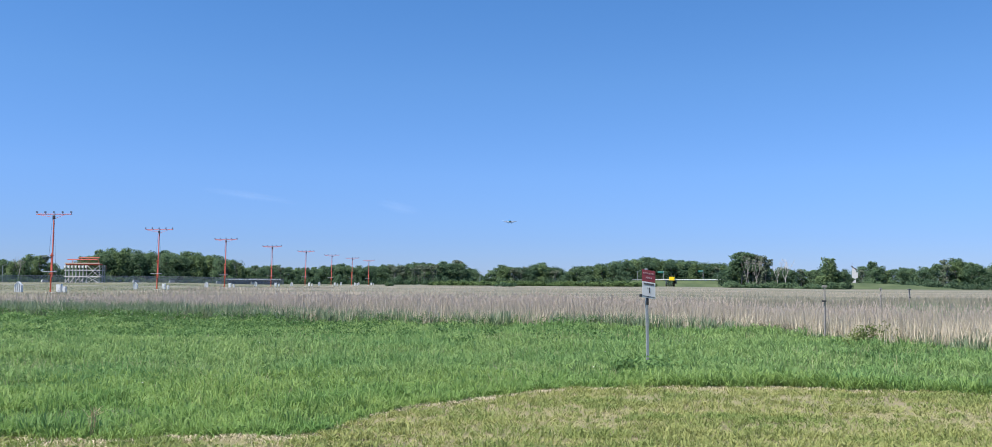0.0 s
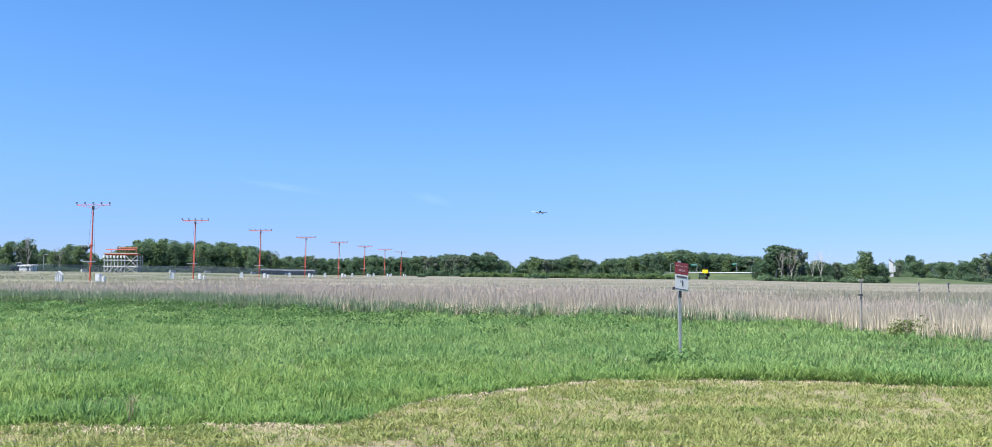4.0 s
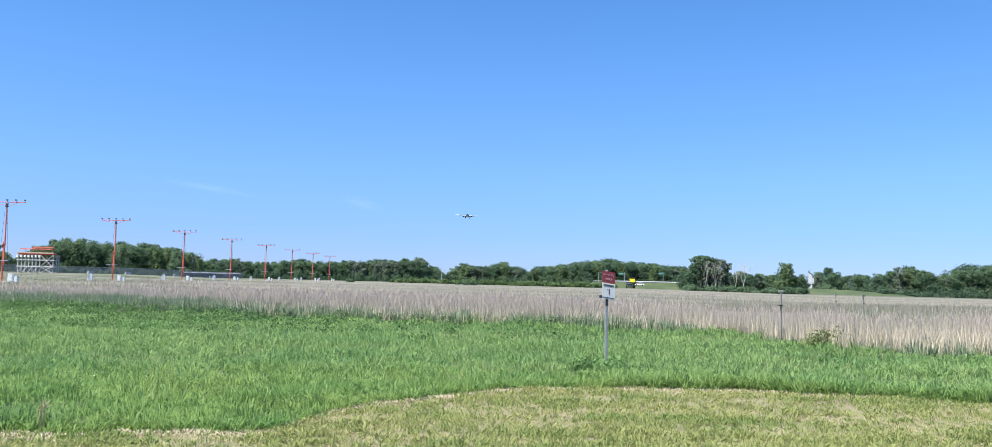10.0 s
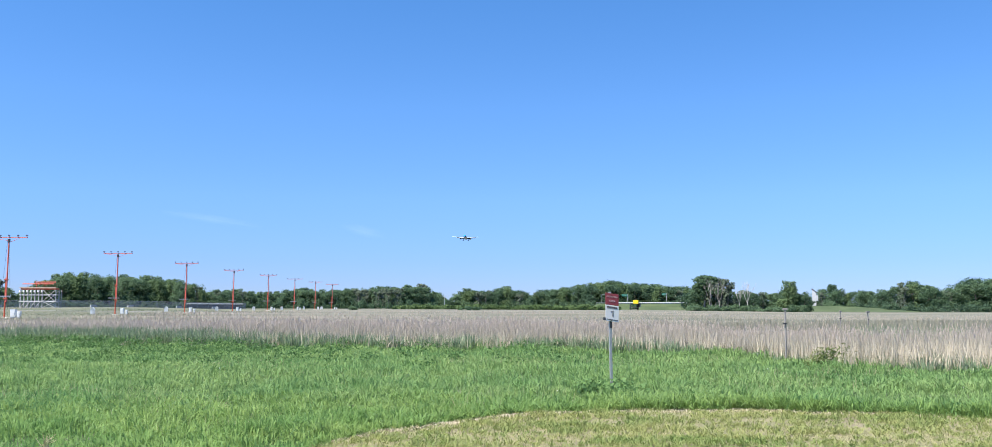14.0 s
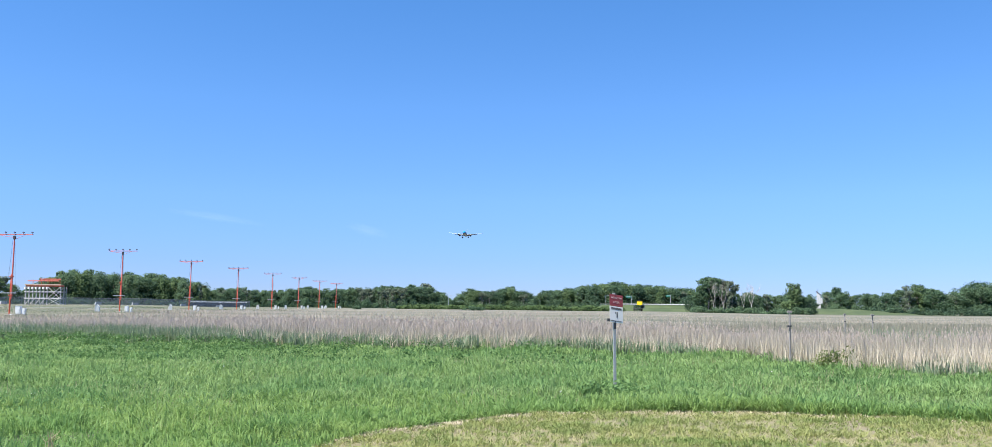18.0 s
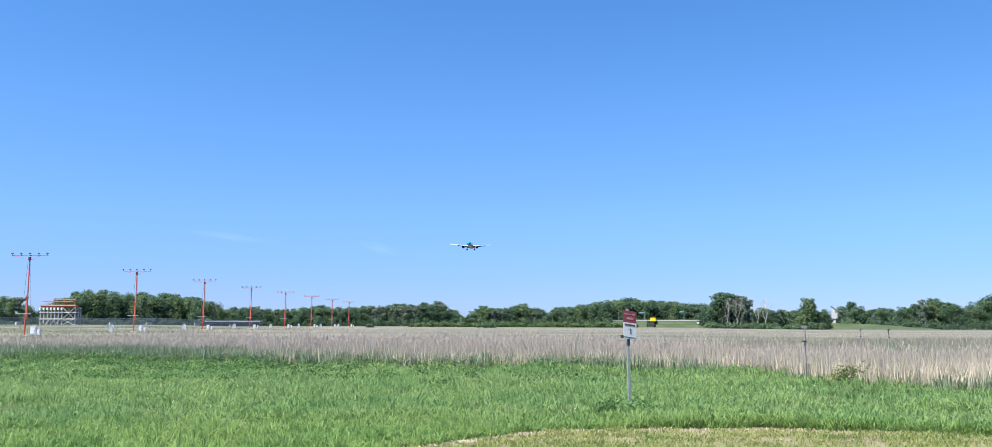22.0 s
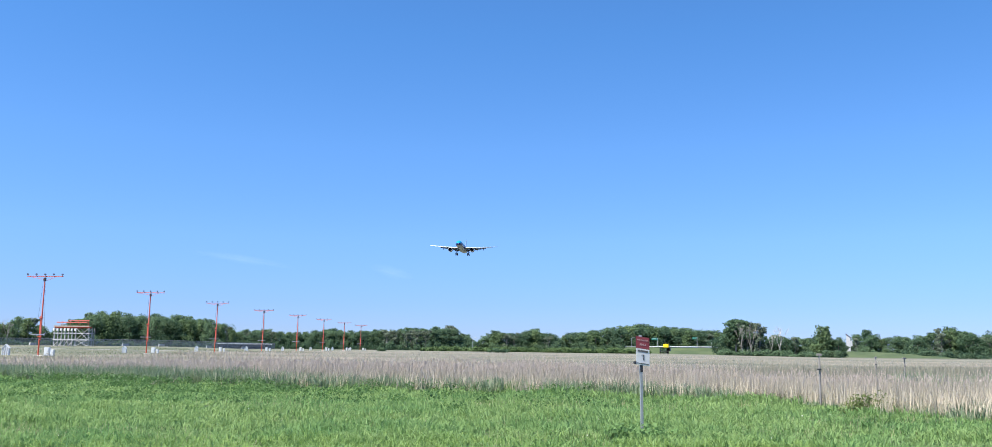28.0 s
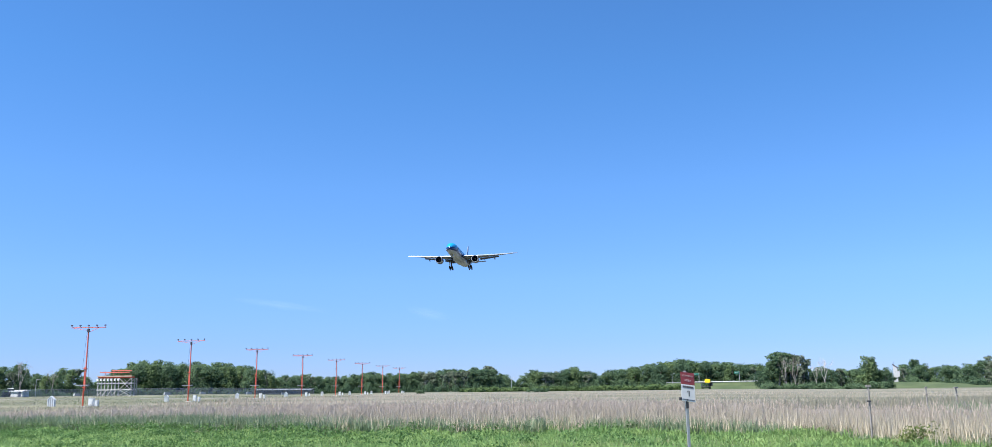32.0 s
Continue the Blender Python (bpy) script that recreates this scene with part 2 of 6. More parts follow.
# ---- building helpers ----
def thing(name, label, category, group="", kind="", at=None):
    ob = new(name)
    ob.empty_display_size = 0.2
    if at is not None:
        ob.matrix_basis = at
    return tagged(ob, label, category, group, kind)


def part(name, bm, material, parent=None, label="", smooth=False):
    me = bpy.data.meshes.new(name)
    bm.to_mesh(me)
    bm.free()
    me.materials.append(M[material])
    if smooth:
        me.polygons.foreach_set("use_smooth", [True] * len(me.polygons))
    ob = new(name, me)
    ob.parent = parent
    return tagged(ob, label)


def again(name, ob, parent, m, label=""):
    """Another part on the same mesh."""
    o = new(name, ob.data)
    o.parent, o.matrix_basis = parent, m
    return tagged(o, label)


def box(bm, c, s, turn=None, bevel=0.0):
    m = Matrix.Translation(c) @ (turn or Matrix.Identity(4)) @ Matrix.Diagonal((*s, 1))
    made = bmesh.ops.create_cube(bm, size=1, matrix=m)
    if bevel:
        edges = list({e for v in made["verts"] for e in v.link_edges})
        bmesh.ops.bevel(bm, geom=edges, offset=bevel, segments=2, affect="EDGES", profile=0.5)
    return bm


def rod(bm, a, b, r0, r1=None, n=8):
    a, b = Vector(a), Vector(b)
    d = b - a
    m = Matrix.Translation((a + b) / 2) @ d.to_track_quat("Z", "Y").to_matrix().to_4x4()
    bmesh.ops.create_cone(bm, cap_ends=True, segments=n, radius1=r0, radius2=r0 if r1 is None else r1, depth=d.length, matrix=m)
    return bm


def beam(bm, a, b, w, h):
    """A squared beam from a to b."""
    a, b = Vector(a), Vector(b)
    d = b - a
    return box(bm, (a + b) / 2, (w, h, d.length), d.to_track_quat("Z", "Y").to_matrix().to_4x4())


def loft(bm, rings, caps=True):
    """Skin over rings of equal point counts."""
    vs = [[bm.verts.new(p) for p in ring] for ring in rings]
    n = len(vs[0])
    for a, b in zip(vs, vs[1:]):
        for i in range(n):
            bm.faces.new((a[i], a[(i + 1) % n], b[(i + 1) % n], b[i]))
    if caps:
        bm.faces.new(vs[0][::-1])
        bm.faces.new(vs[-1])
    bmesh.ops.recalc_face_normals(bm, faces=bm.faces)
    return bm


def sheet(name, verts, tris, material):
    """One mesh object from arrays of corners and triangles."""
    me = bpy.data.meshes.new(name)
    me.vertices.add(len(verts))
    me.vertices.foreach_set("co", np.asarray(verts, np.float32).ravel())
    tris = np.asarray(tris, np.int32)
    me.loops.add(tris.size)
    me.loops.foreach_set("vertex_index", tris.ravel())
    me.polygons.add(len(tris))
    me.polygons.foreach_set("loop_start", np.arange(0, tris.size, 3, dtype=np.int32))
    me.update(calc_edges=True)
    me.materials.append(M[material])
    return new(name, me)


def smooth01(x):
    x = np.clip(x, 0, 1)
    return x * x * (3 - 2 * x)


def gz(x, y):
    """Height of the ground: level meadow, rising a little beyond it, most on the airfield's side."""
    x, y = np.asarray(x, float), np.asarray(y, float)
    r = np.hypot(x, y)
    az = np.degrees(np.arctan2(-x, np.maximum(y, 1e-3)))
    amp = 0.25 + 0.85 * smooth01((az + 23) / 17) + 0.20 * smooth01((az + 6) / 10)
    bank = 0.6 * smooth01((az - 16) / 6) * smooth01((r - 165) / 60)
    return np.where(r > 60, amp * (1 - np.exp(-(np.maximum(r, 60) - 60) / 110)), 0.0) + bank


def polar(az, r, up=None):
    """A place by azimuth (degrees to the left of the runway's axis) and distance."""
    x, y = -r * math.sin(radians(az)), r * math.cos(radians(az))
    return (x, y, float(gz(x, y)) if up is None else up)


# ---- ground ----
def build_ground():
    radii = np.concatenate([[0.01], np.linspace(4, 60, 15), np.geomspace(66, 4800, 40)])
    n = 180
    ang = np.arange(n) / n * 2 * np.pi
    v = np.concatenate([np.stack([np.sin(ang) * r, np.cos(ang) * r, 0 * ang], 1) for r in radii])
    v[:, 2] = gz(v[:, 0], v[:, 1])
    tris = []
    for k in range(len(radii) - 1):
        for i in range(n):
            a, b, c, d = k * n + i, k * n + (i + 1) % n, (k + 1) * n + (i + 1) % n, (k + 1) * n + i
            tris += [(a, c, b), (a, d, c)]
    ob = sheet("ground", v, tris, "ground")
    tagged(ob, "flat field of dark soil and short green growth", "ground", kind="structure")


MOWN_X = np.array([-40, -20, -9, -5.7, -3.1, -2.4, -2.0, -1.2, -0.3, 0.8, 1.9, 3.9, 5.9, 7.3, 12, 30])
MOWN_Y = np.array([6, 8.0, 9.2, 9.7, 10.1, 10.4, 12.0, 13.1, 14.2, 15.0, 15.3, 15.5, 15.1, 14.5, 12.5, 9.0])
REED_X = np.array([-60, -26, -18.9, -11.4, -5.9, -0.7, 4.1, 8.4, 9.4, 9.95, 12.5, 30, 60])
REED_Y = np.array([50, 43.6, 41.9, 37.4, 36.2, 35.6, 34.5, 31.4, 28.6, 25.4, 24.6, 23.5, 22])


def mown_edge(x):
    return np.interp(x, MOWN_X, MOWN_Y) + 0.10 * np.sin(x * 3.1) + 0.07 * np.sin(x * 7.7 + 1)


def reed_edge(x):
    return np.interp(x, REED_X, REED_Y) + 0.5 * np.sin(x * 0.9) + 0.35 * np.sin(x * 2.3 + 2)


def build_lawn():
    xs = np.linspace(-39, 29, 240)
    ys = mown_edge(xs)
    k = 8
    v = np.array([(x, -25.3 + (y + 25.3) * j / k, 0.012) for x, y in zip(xs, ys) for j in range(k + 1)])
    tris = []
    for i in range(len(xs) - 1):
        for j in range(k):
            a, b = i * (k + 1) + j, (i + 1) * (k + 1) + j
            tris += [(a, b, b + 1), (a, b + 1, a + 1)]
    tagged(sheet("mown_strip", v, tris, "straw"), "mown ground with straw-coloured clippings", "ground", kind="structure")


def blades(name, x, y, h, w, lean, material, rng, label, category, bend=1.0, plain=False):
    """Grass or reed stems as bent tapering blades."""
    n = len(x)
    z = gz(x, y)
    a = rng.uniform(0, np.pi * 2, n)
    dx, dy = np.cos(a) * w / 2, np.sin(a) * w / 2
    la = rng.uniform(0, np.pi * 2, n)
    lx, ly = np.cos(la) * lean * h, np.sin(la) * lean * h
    base = np.stack([x, y, z - 0.01], 1)
    side = np.stack([dx, dy, 0 * dx], 1)
    mid = base + np.stack([lx * 0.35, ly * 0.35, h * 0.6], 1)
    tip = base + np.stack([lx, ly, h * (1 - 0.25 * bend * lean)], 1)
    v = np.stack([base - side, base + side, mid - side * 0.8, mid + side * 0.8, tip], 1).reshape(-1, 3)
    if plain:
        v = np.stack([base - side, base + side, tip], 1).reshape(-1, 3)
        return tagged(sheet(name, v, np.arange(n * 3).reshape(-1, 3), material), label, category, kind="stuff")
    o = (np.arange(n) * 5)[:, None, None]
    tris = (o + np.array([[0, 1, 3], [0, 3, 2], [2, 3, 4]])[None]).reshape(-1, 3)
    ob = sheet(name, v, tris, material)
    return tagged(ob, label, category, kind="stuff")


def scatter(rng, n, r0, r1, half, power=1.0):
    """Places within a fan in front of the camera's stand; power 1 spreads evenly over the fan's radii."""
    r = r0 + (r1 - r0) * rng.uniform(0, 1, n) ** power
    az = np.radians(rng.uniform(-half, half, n))
    return np.sin(az) * r, np.cos(az) * r


def patchy(x, y, s, seed):
    """A smooth uneven field between 0 and 1."""
    p = seed * 1.7
    f = np.sin(x * s + p) * np.cos(y * s * 1.3 - p) + 0.6 * np.sin(x * s * 2.3 - y * s * 1.9 + p) + 0.4 * np.cos(x * s * 4.1 + y * s * 3.7 + 2 * p)
    return np.clip(0.5 + f / 3.2, 0, 1)


def vnoise(x, y, s, seed, octaves=3):
    """Uneven patches between 0 and 1, s of them to the metre, with finer ones laid over them."""
    total, amount, out = 0.0, 1.0, 0.0
    for o in range(octaves):
        u, v = np.asarray(x) * s + 37.3 * seed + 11.1 * o, np.asarray(y) * s + 19.7 * seed - 5.3 * o
        i, j = np.floor(u), np.floor(v)
        fu, fv = smooth01(u - i), smooth01(v - j)

        def cell(a, b):
            h = np.sin(a * 127.1 + b * 311.7 + seed * 74.7) * 43758.5453
            return h - np.floor(h)

        low = cell(i, j) * (1 - fu) + cell(i + 1, j) * fu
        high = cell(i, j + 1) * (1 - fu) + cell(i + 1, j + 1) * fu
        out = out + amount * (low * (1 - fv) + high * fv)
        total, amount, s = total + amount, amount * 0.55, s * 2.1
    return np.clip(0.5 + (out / total - 0.5) * 1.5, 0, 1)


def leaf_blades(name, x, y, h, w, lean, material, rng, label, category, kneed=0.68, lift=0.0):
    """Grass leaves: narrow at the root, widest at the knee, from where the tip arches over."""
    n = len(x)
    a, la = rng.uniform(0, np.pi * 2, n), rng.uniform(0, np.pi * 2, n)
    out = np.stack([np.cos(la), np.sin(la), 0 * la], 1) * (lean * h)[:, None]
    side = np.stack([np.cos(a), np.sin(a), 0 * a], 1) * (w / 2)[:, None]
    up = np.stack([0 * h, 0 * h, h], 1)
    base = np.stack([x, y, gz(x, y) - 0.01 + lift], 1)
    knee = base + out * 0.38 + up * (kneed * rng.uniform(0.8, 1.15, (n, 1)))
    tip = base + out + up * np.clip(1.0 - 0.45 * lean[:, None] * rng.uniform(0.4, 1.3, (n, 1)), 0.3, 1.0)
    v = np.stack([base, knee - side, knee + side, tip], 1).reshape(-1, 3)
    o = (np.arange(n) * 4)[:, None, None]
    return tagged(sheet(name, v, (o + np.array([[0, 2, 1], [1, 2, 3]])[None]).reshape(-1, 3), material), label, category, kind="stuff")


def tufts(rng, x, y, blades_each, wide):
    """Places of the blades of tufts rooted at x, y, and for each blade the number of its tuft."""
    k = np.repeat(np.arange(len(x)), rng.integers(blades_each // 2, blades_each * 3 // 2, len(x)))
    return x[k] + rng.normal(0, wide, len(k)), y[k] + rng.normal(0, wide, len(k)), k


def build_grass():
    rng = np.random.default_rng(5)
    # (name, tufts tried, nearest, farthest, leaves a tuft, its spread, leaf width, widening, material)
    for name, count, r0, r1, each, wide, w0, w1, material in (
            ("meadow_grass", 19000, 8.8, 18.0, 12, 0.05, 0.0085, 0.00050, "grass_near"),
            ("meadow_grass_beyond", 48000, 14.5, 30, 9, 0.07, 0.0095, 0.00052, "grass"),
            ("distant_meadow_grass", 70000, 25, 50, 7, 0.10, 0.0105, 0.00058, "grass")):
        x, y = scatter(rng, count, r0, r1, 38, 0.85)
        r = np.hypot(x, y)
        keep = (y > mown_edge(x)) & (y < reed_edge(x) + 1.2)
        if r0 > 20:
            keep &= r > 27 + rng.normal(0, 1.2, len(x))
        elif r0 > 12:
            keep &= (r > 16 + rng.normal(0, 0.8, len(x))) & (r < 28 + rng.normal(0, 1.2, len(x)))
        else:
            keep &= r < 16.8 + rng.normal(0, 0.7, len(x))
        clump = vnoise(x, y, 0.9, 3)
        keep &= rng.uniform(0, 1, len(x)) < 0.40 + 0.9 * clump
        x, y, clump = x[keep], y[keep], clump[keep]
        if r0 < 12:      # the ragged edge over the mown strip
            ex = rng.uniform(-8, 12, 2600)
            ey = mown_edge(ex) + np.abs(rng.normal(0, 0.16, len(ex)))
            x, y, clump = np.append(x, ex), np.append(y, ey), np.append(clump, rng.uniform(0.25, 0.75, len(ex)))
        size = (0.55 + 0.65 * rng.uniform(0, 1, len(x)) ** 1.3) * (0.50 + 0.84 * clump) * (0.82 + 0.36 * vnoise(x, y, 0.35, 7, 2))
        size *= 1 + 0.35 * smooth01((y - reed_edge(x) + 5) / 5)
        size *= 1 - (0.26 - 0.30 * smooth01((x - 0.5) / 3)) * (1 - np.clip((y - mown_edge(x)) / 0.9, 0, 1))
        flop = np.abs(rng.normal(0.75, 0.25, len(x)))
        bx, by, k = tufts(rng, x, y, each, wide)
        h = 0.27 * size[k] * rng.uniform(0.6, 1.15, len(k))
        leaf_blades(name, bx, by, h, (w0 + w1 * np.hypot(bx, by)) * rng.uniform(0.7, 1.4, len(k)), flop[k] * rng.uniform(0.3, 1.6, len(k)), material, rng,
                    "tall lush green meadow grass, uneven and unmown", "grass")
    # seed heads and old straws that stand over the green
    x, y = scatter(rng, 26000, 9.5, 30, 38, 0.8)
    keep = (y > mown_edge(x) + 0.1) & (y < reed_edge(x)) & (vnoise(x, y, 0.5, 15) > 0.60) & (rng.uniform(0, 1, len(x)) < 0.5)
    x, y = x[keep], y[keep]
    blades("old_straws", x, y, rng.uniform(0.22, 0.40, len(x)), 0.004 + 0.00022 * np.hypot(x, y), rng.uniform(0.05, 0.7, len(x)), "straws", rng,
           "thin pale straws standing among the meadow grass", "straw", 0.5, True)
    # weeds whose dark tone also stands for shaded hollows
    x, y = scatter(rng, 90000, 9, 48, 38, 1.0)
    keep = (y > mown_edge(x) + 0.2) & (y < reed_edge(x) + 0.5) & (0.5 * vnoise(x, y, 0.42, 11) + 0.5 * vnoise(x, y, 0.9, 12) + 0.20 * smooth01((y - 22) / 12) * smooth01((-x + 4) / 12) > 0.63)
    x, y = x[keep], y[keep]
    r = np.hypot(x, y)
    blades("meadow_weeds", x, y, rng.uniform(0.16, 0.36, len(x)), 0.011 + 0.0005 * r, rng.uniform(0.3, 1.2, len(x)), "weed", rng,
           "darker bluish-green weeds in loose patches, darkened for shaded hollows among the grass", "weeds", 1.0, True)
    # the mown strip: green tufts, straw-coloured strands and loose clippings
    x, y = scatter(rng, 30000, 7.5, 16.5, 38, 0.9)
    row = 0.55 * vnoise(x, y, 1.6, 4) + 0.45 * vnoise(x * 0.3, y, 1.1, 8)
    bald = np.exp(-(((x + 0.40) / 0.75) ** 2 + ((y - 10.5) / 0.7) ** 2)) + 0.6 * np.exp(-(((x - 1.1) / 0.8) ** 2 + ((y - 12.1) / 0.5) ** 2))
    keep = (y < mown_edge(x) + 0.05) & (y > 7) & (rng.uniform(0, 1, len(x)) < (0.25 + 0.75 * smooth01((row - 0.28) / 0.35)) * (1 - 0.75 * np.clip(bald, 0, 1)))
    x, y, row = x[keep], y[keep], row[keep]
    bx, by, k = tufts(rng, x, y, 9, 0.022)
    leaf_blades("mown_grass", bx, by, (rng.uniform(0.05, 0.115, len(x)) * (0.6 + 0.8 * row))[k] * rng.uniform(0.6, 1.2, len(k)), rng.uniform(0.010, 0.018, len(k)), rng.uniform(0.2, 1.4, len(k)), "mown", rng,
                "short mown grass in uneven tufts", "grass", 0.6, 0.02)
    x, y = scatter(rng, 200000, 7.5, 16.5, 38, 0.9)
    d = mown_edge(x) - y
    swath = vnoise(x * 0.3, y, 1.3, 6)
    keep = (d > -0.04) & (y > 7) & (rng.uniform(0, 1, len(x)) < np.clip(0.18 + 0.50 * smooth01((swath - 0.45) / 0.2) + 0.7 * np.exp(-np.maximum(d, 0) / 0.30), 0, 0.98))
    x, y = x[keep], y[keep]
    leaf_blades("dry_clippings", x, y, rng.uniform(0.015, 0.045, len(x)), rng.uniform(0.007, 0.012, len(x)), rng.uniform(0.8, 3.0, len(x)), "clippings", rng,
                "pale dry clippings strewn over the mown strip", "clippings", 0.8, 0.02)
    x = rng.uniform(-9, 12, 14000)
    y = mown_edge(x) + 0.04 - np.abs(rng.normal(0, 0.22, len(x))) * (0.5 + vnoise(x, x * 0, 0.8, 31))
    keep = rng.uniform(0, 1, len(x)) < 1 - 0.65 * smooth01((x - 0.5) / 3)
    x, y = x[keep], y[keep]
    leaf_blades("edge_clippings", x, y, rng.uniform(0.03, 0.07, len(x)), rng.uniform(0.007, 0.013, len(x)), rng.uniform(0.6, 2.4, len(x)), "cream", rng,
                "cream-coloured cut stems heaped along the mown edge", "clippings", 0.8, 0.02)


def build_reeds():
    rng = np.random.default_rng(9)
    for name, count, r0, r1, plain in (("dry_reeds", 330000, 22, 62, False), ("distant_reeds", 330000, 50, 250, True)):
        x, y = scatter(rng, count, r0, r1, 38, 0.9 if plain else 0.8)
        r = np.hypot(x, y)
        az = np.degrees(np.arctan2(-x, y))
        fringe = reed_edge(x) + rng.normal(0, 0.5, len(x)) + 1.8 * vnoise(x, y, 0.9, 2) - 0.7
        keep = (y > fringe) & (r < 75 + 175 * rng.uniform(0, 1, len(x)) ** 1.5) & (x > -52 + 3 * np.sin(y * 0.07))
        keep &= rng.uniform(0, 1, len(x)) < (0.5 + 0.5 * vnoise(x, y, 0.5, 8)) * np.where(y < reed_edge(x) + 2.0, 0.05 + 0.32 * smooth01((vnoise(x, y, 1.1, 5) - 0.45) / 0.2), 1)
        x, y, r, az = x[keep], y[keep], r[keep], az[keep]
        deep = smooth01((y - reed_edge(x)) / 4)
        tall = 1.22 - 0.24 * smooth01((az - 14) / 14)
        thick = vnoise(x, y, 1.3, 41)
        some = rng.uniform(0, 1, len(x)) < np.where(y < reed_edge(x) + 7, 0.30 + 0.70 * smooth01((thick - 0.36) / 0.2), 1)
        x, y, r, az, deep, tall, thick = (q[some] for q in (x, y, r, az, deep, tall, thick))
        h = tall * (0.86 + 0.22 * thick) * np.clip(rng.normal(0.86, 0.12, len(x)), 0.35, 1.12) * (0.78 + 0.34 * vnoise(x, y, 0.5, 1)) * (0.62 + 0.38 * deep)
        if plain:
            lane = patchy(x * 0.12, y, 0.22, 3)
            some = rng.uniform(0, 1, len(x)) < 0.25 + 0.75 * smooth01((lane - 0.40) / 0.14)
            x, y, r, az, h = x[some], y[some], r[some], az[some], h[some] * 0.75
        h *= 1 - 0.68 * smooth01((y - reed_edge(x) - 9 - 9 * smooth01((az + 16) / 14)) / 9) * (1 - 0.75 * smooth01((az - 10) / 14))
        blades(name, x, y, h, 0.0075 + 0.00028 * r, np.abs(rng.normal(0.08, 0.22, len(x))), "reed", rng,
               "broad stand of dry buff reeds", "reeds", 0.3, True)
        # feathery heads on a share of the stems
        some = rng.uniform(0, 1, len(x)) < (0.30 if not plain else 0.20)
        x, y, h, r = x[some], y[some], h[some], r[some]
        n = len(x)
        a = rng.uniform(0, np.pi * 2, n)
        w = 0.005 + 0.00012 * r
        top = np.stack([x + rng.normal(0, 0.05, n), y + rng.normal(0, 0.05, n), gz(x, y) + h * 0.97], 1)
        side = np.stack([np.cos(a) * w, np.sin(a) * w, 0 * w], 1)
        drop = np.stack([np.cos(a + 1) * 0.02, np.sin(a + 1) * 0.02, rng.uniform(0.06, 0.14, n)], 1)
        v = np.stack([top - drop * 0.9, top - side, top + drop * 0.6, top + side], 1).reshape(-1, 3)
        o = (np.arange(n) * 4)[:, None, None]
        tagged(sheet("reed_heads", v, (o + np.array([[0, 1, 2], [0, 2, 3]])[None]).reshape(-1, 3), "reed_head"), "feathery buff reed heads with a pinkish cast", "reeds", kind="stuff")
    # broad green leaves that crowd the foot of the reeds, in clumps
    x, y = scatter(rng, 900000, 22, 66, 38, 0.8)
    d = y - reed_edge(x)
    az = np.degrees(np.arctan2(-x, y))
    left, right = smooth01((az - 9) / 10), smooth01((-az - 12) / 6)
    reach = 2.2 + 5.0 * left
    clump = 0.6 * vnoise(x, y, 1.9, 9) + 0.4 * vnoise(x, y, 0.5, 19)
    keep = (d > -0.6) & (d < reach * 2.2) & (rng.uniform(0, 1, len(x)) < np.clip(1.35 - d / reach, 0.02, 1) * smooth01((clump - 0.40 + 0.16 * left + 0.08 * right) / 0.10))
    x, y, az, clump, left, right = x[keep], y[keep], az[keep], clump[keep], left[keep], right[keep]
    h = rng.uniform(0.34, 0.90, len(x)) * (0.52 + 0.60 * clump) * (1 + 0.16 * left - 0.30 * right)
    notch = np.exp(-((x - 9) / 2.0) ** 2)
    leaf_blades("green_shoots", x, y, h * (1 - 0.4 * notch), rng.uniform(0.018, 0.042, len(x)), np.abs(rng.normal(0.18, 0.30, len(x))), "shoot", rng,
                "fresh green leaves crowding the foot of the reeds", "reeds", 0.6)
    # grey-green growth in long bands across the reeds' far side
    x, y = scatter(rng, 150000, 42, 110, 38, 0.8)
    az = np.degrees(np.arctan2(-x, y))
    band = vnoise(x * 0.16, y, 0.17, 51)
    keep = (y > reed_edge(x) + 12) & (rng.uniform(0, 1, len(x)) < 0.7 * smooth01((band - 0.55 + 0.09 * smooth01((-az - 10) / 8)) / 0.12) * (0.25 + 0.75 * smooth01((-az - 8) / 10)))
    x, y, az = x[keep], y[keep], az[keep]
    blades("grey_green_reeds", x, y, rng.uniform(0.45, 0.80, len(x)) * (0.55 + 0.45 * smooth01((-az - 6) / 8)), (0.008 + 0.00030 * np.hypot(x, y)) * rng.uniform(0.7, 1.3, len(x)), np.abs(rng.normal(0.1, 0.2, len(x))), "dull", rng,
           "dull grey-green reeds in long bands", "reeds", 0.4, True)
    # loose stands of taller green reed among the dry ones
    n = 9000
    c = rng.integers(0, 7, n)
    ca, cr = np.array([-22.6, -23.8, -25.2, -27.0, -9.5, 2.5, 9.0])[c], np.array([44, 47, 40, 46, 52, 56, 50])[c]
    a, r = np.radians(ca + rng.normal(0, 0.55, n)), cr + rng.normal(0, 2.2, n)
    x, y = -np.sin(a) * r, np.cos(a) * r
    keep = (y > reed_edge(x) + 1) & (rng.uniform(0, 1, n) < np.where(c < 4, 0.75, 0.3))
    x, y = x[keep], y[keep]
    blades("green_reeds", x, y, rng.uniform(0.6, 1.15, len(x)), rng.uniform(0.014, 0.03, len(x)), np.abs(rng.normal(0.1, 0.25, len(x))), "shoot", rng,
           "taller green reeds standing among dry ones", "reeds", 0.5, True)


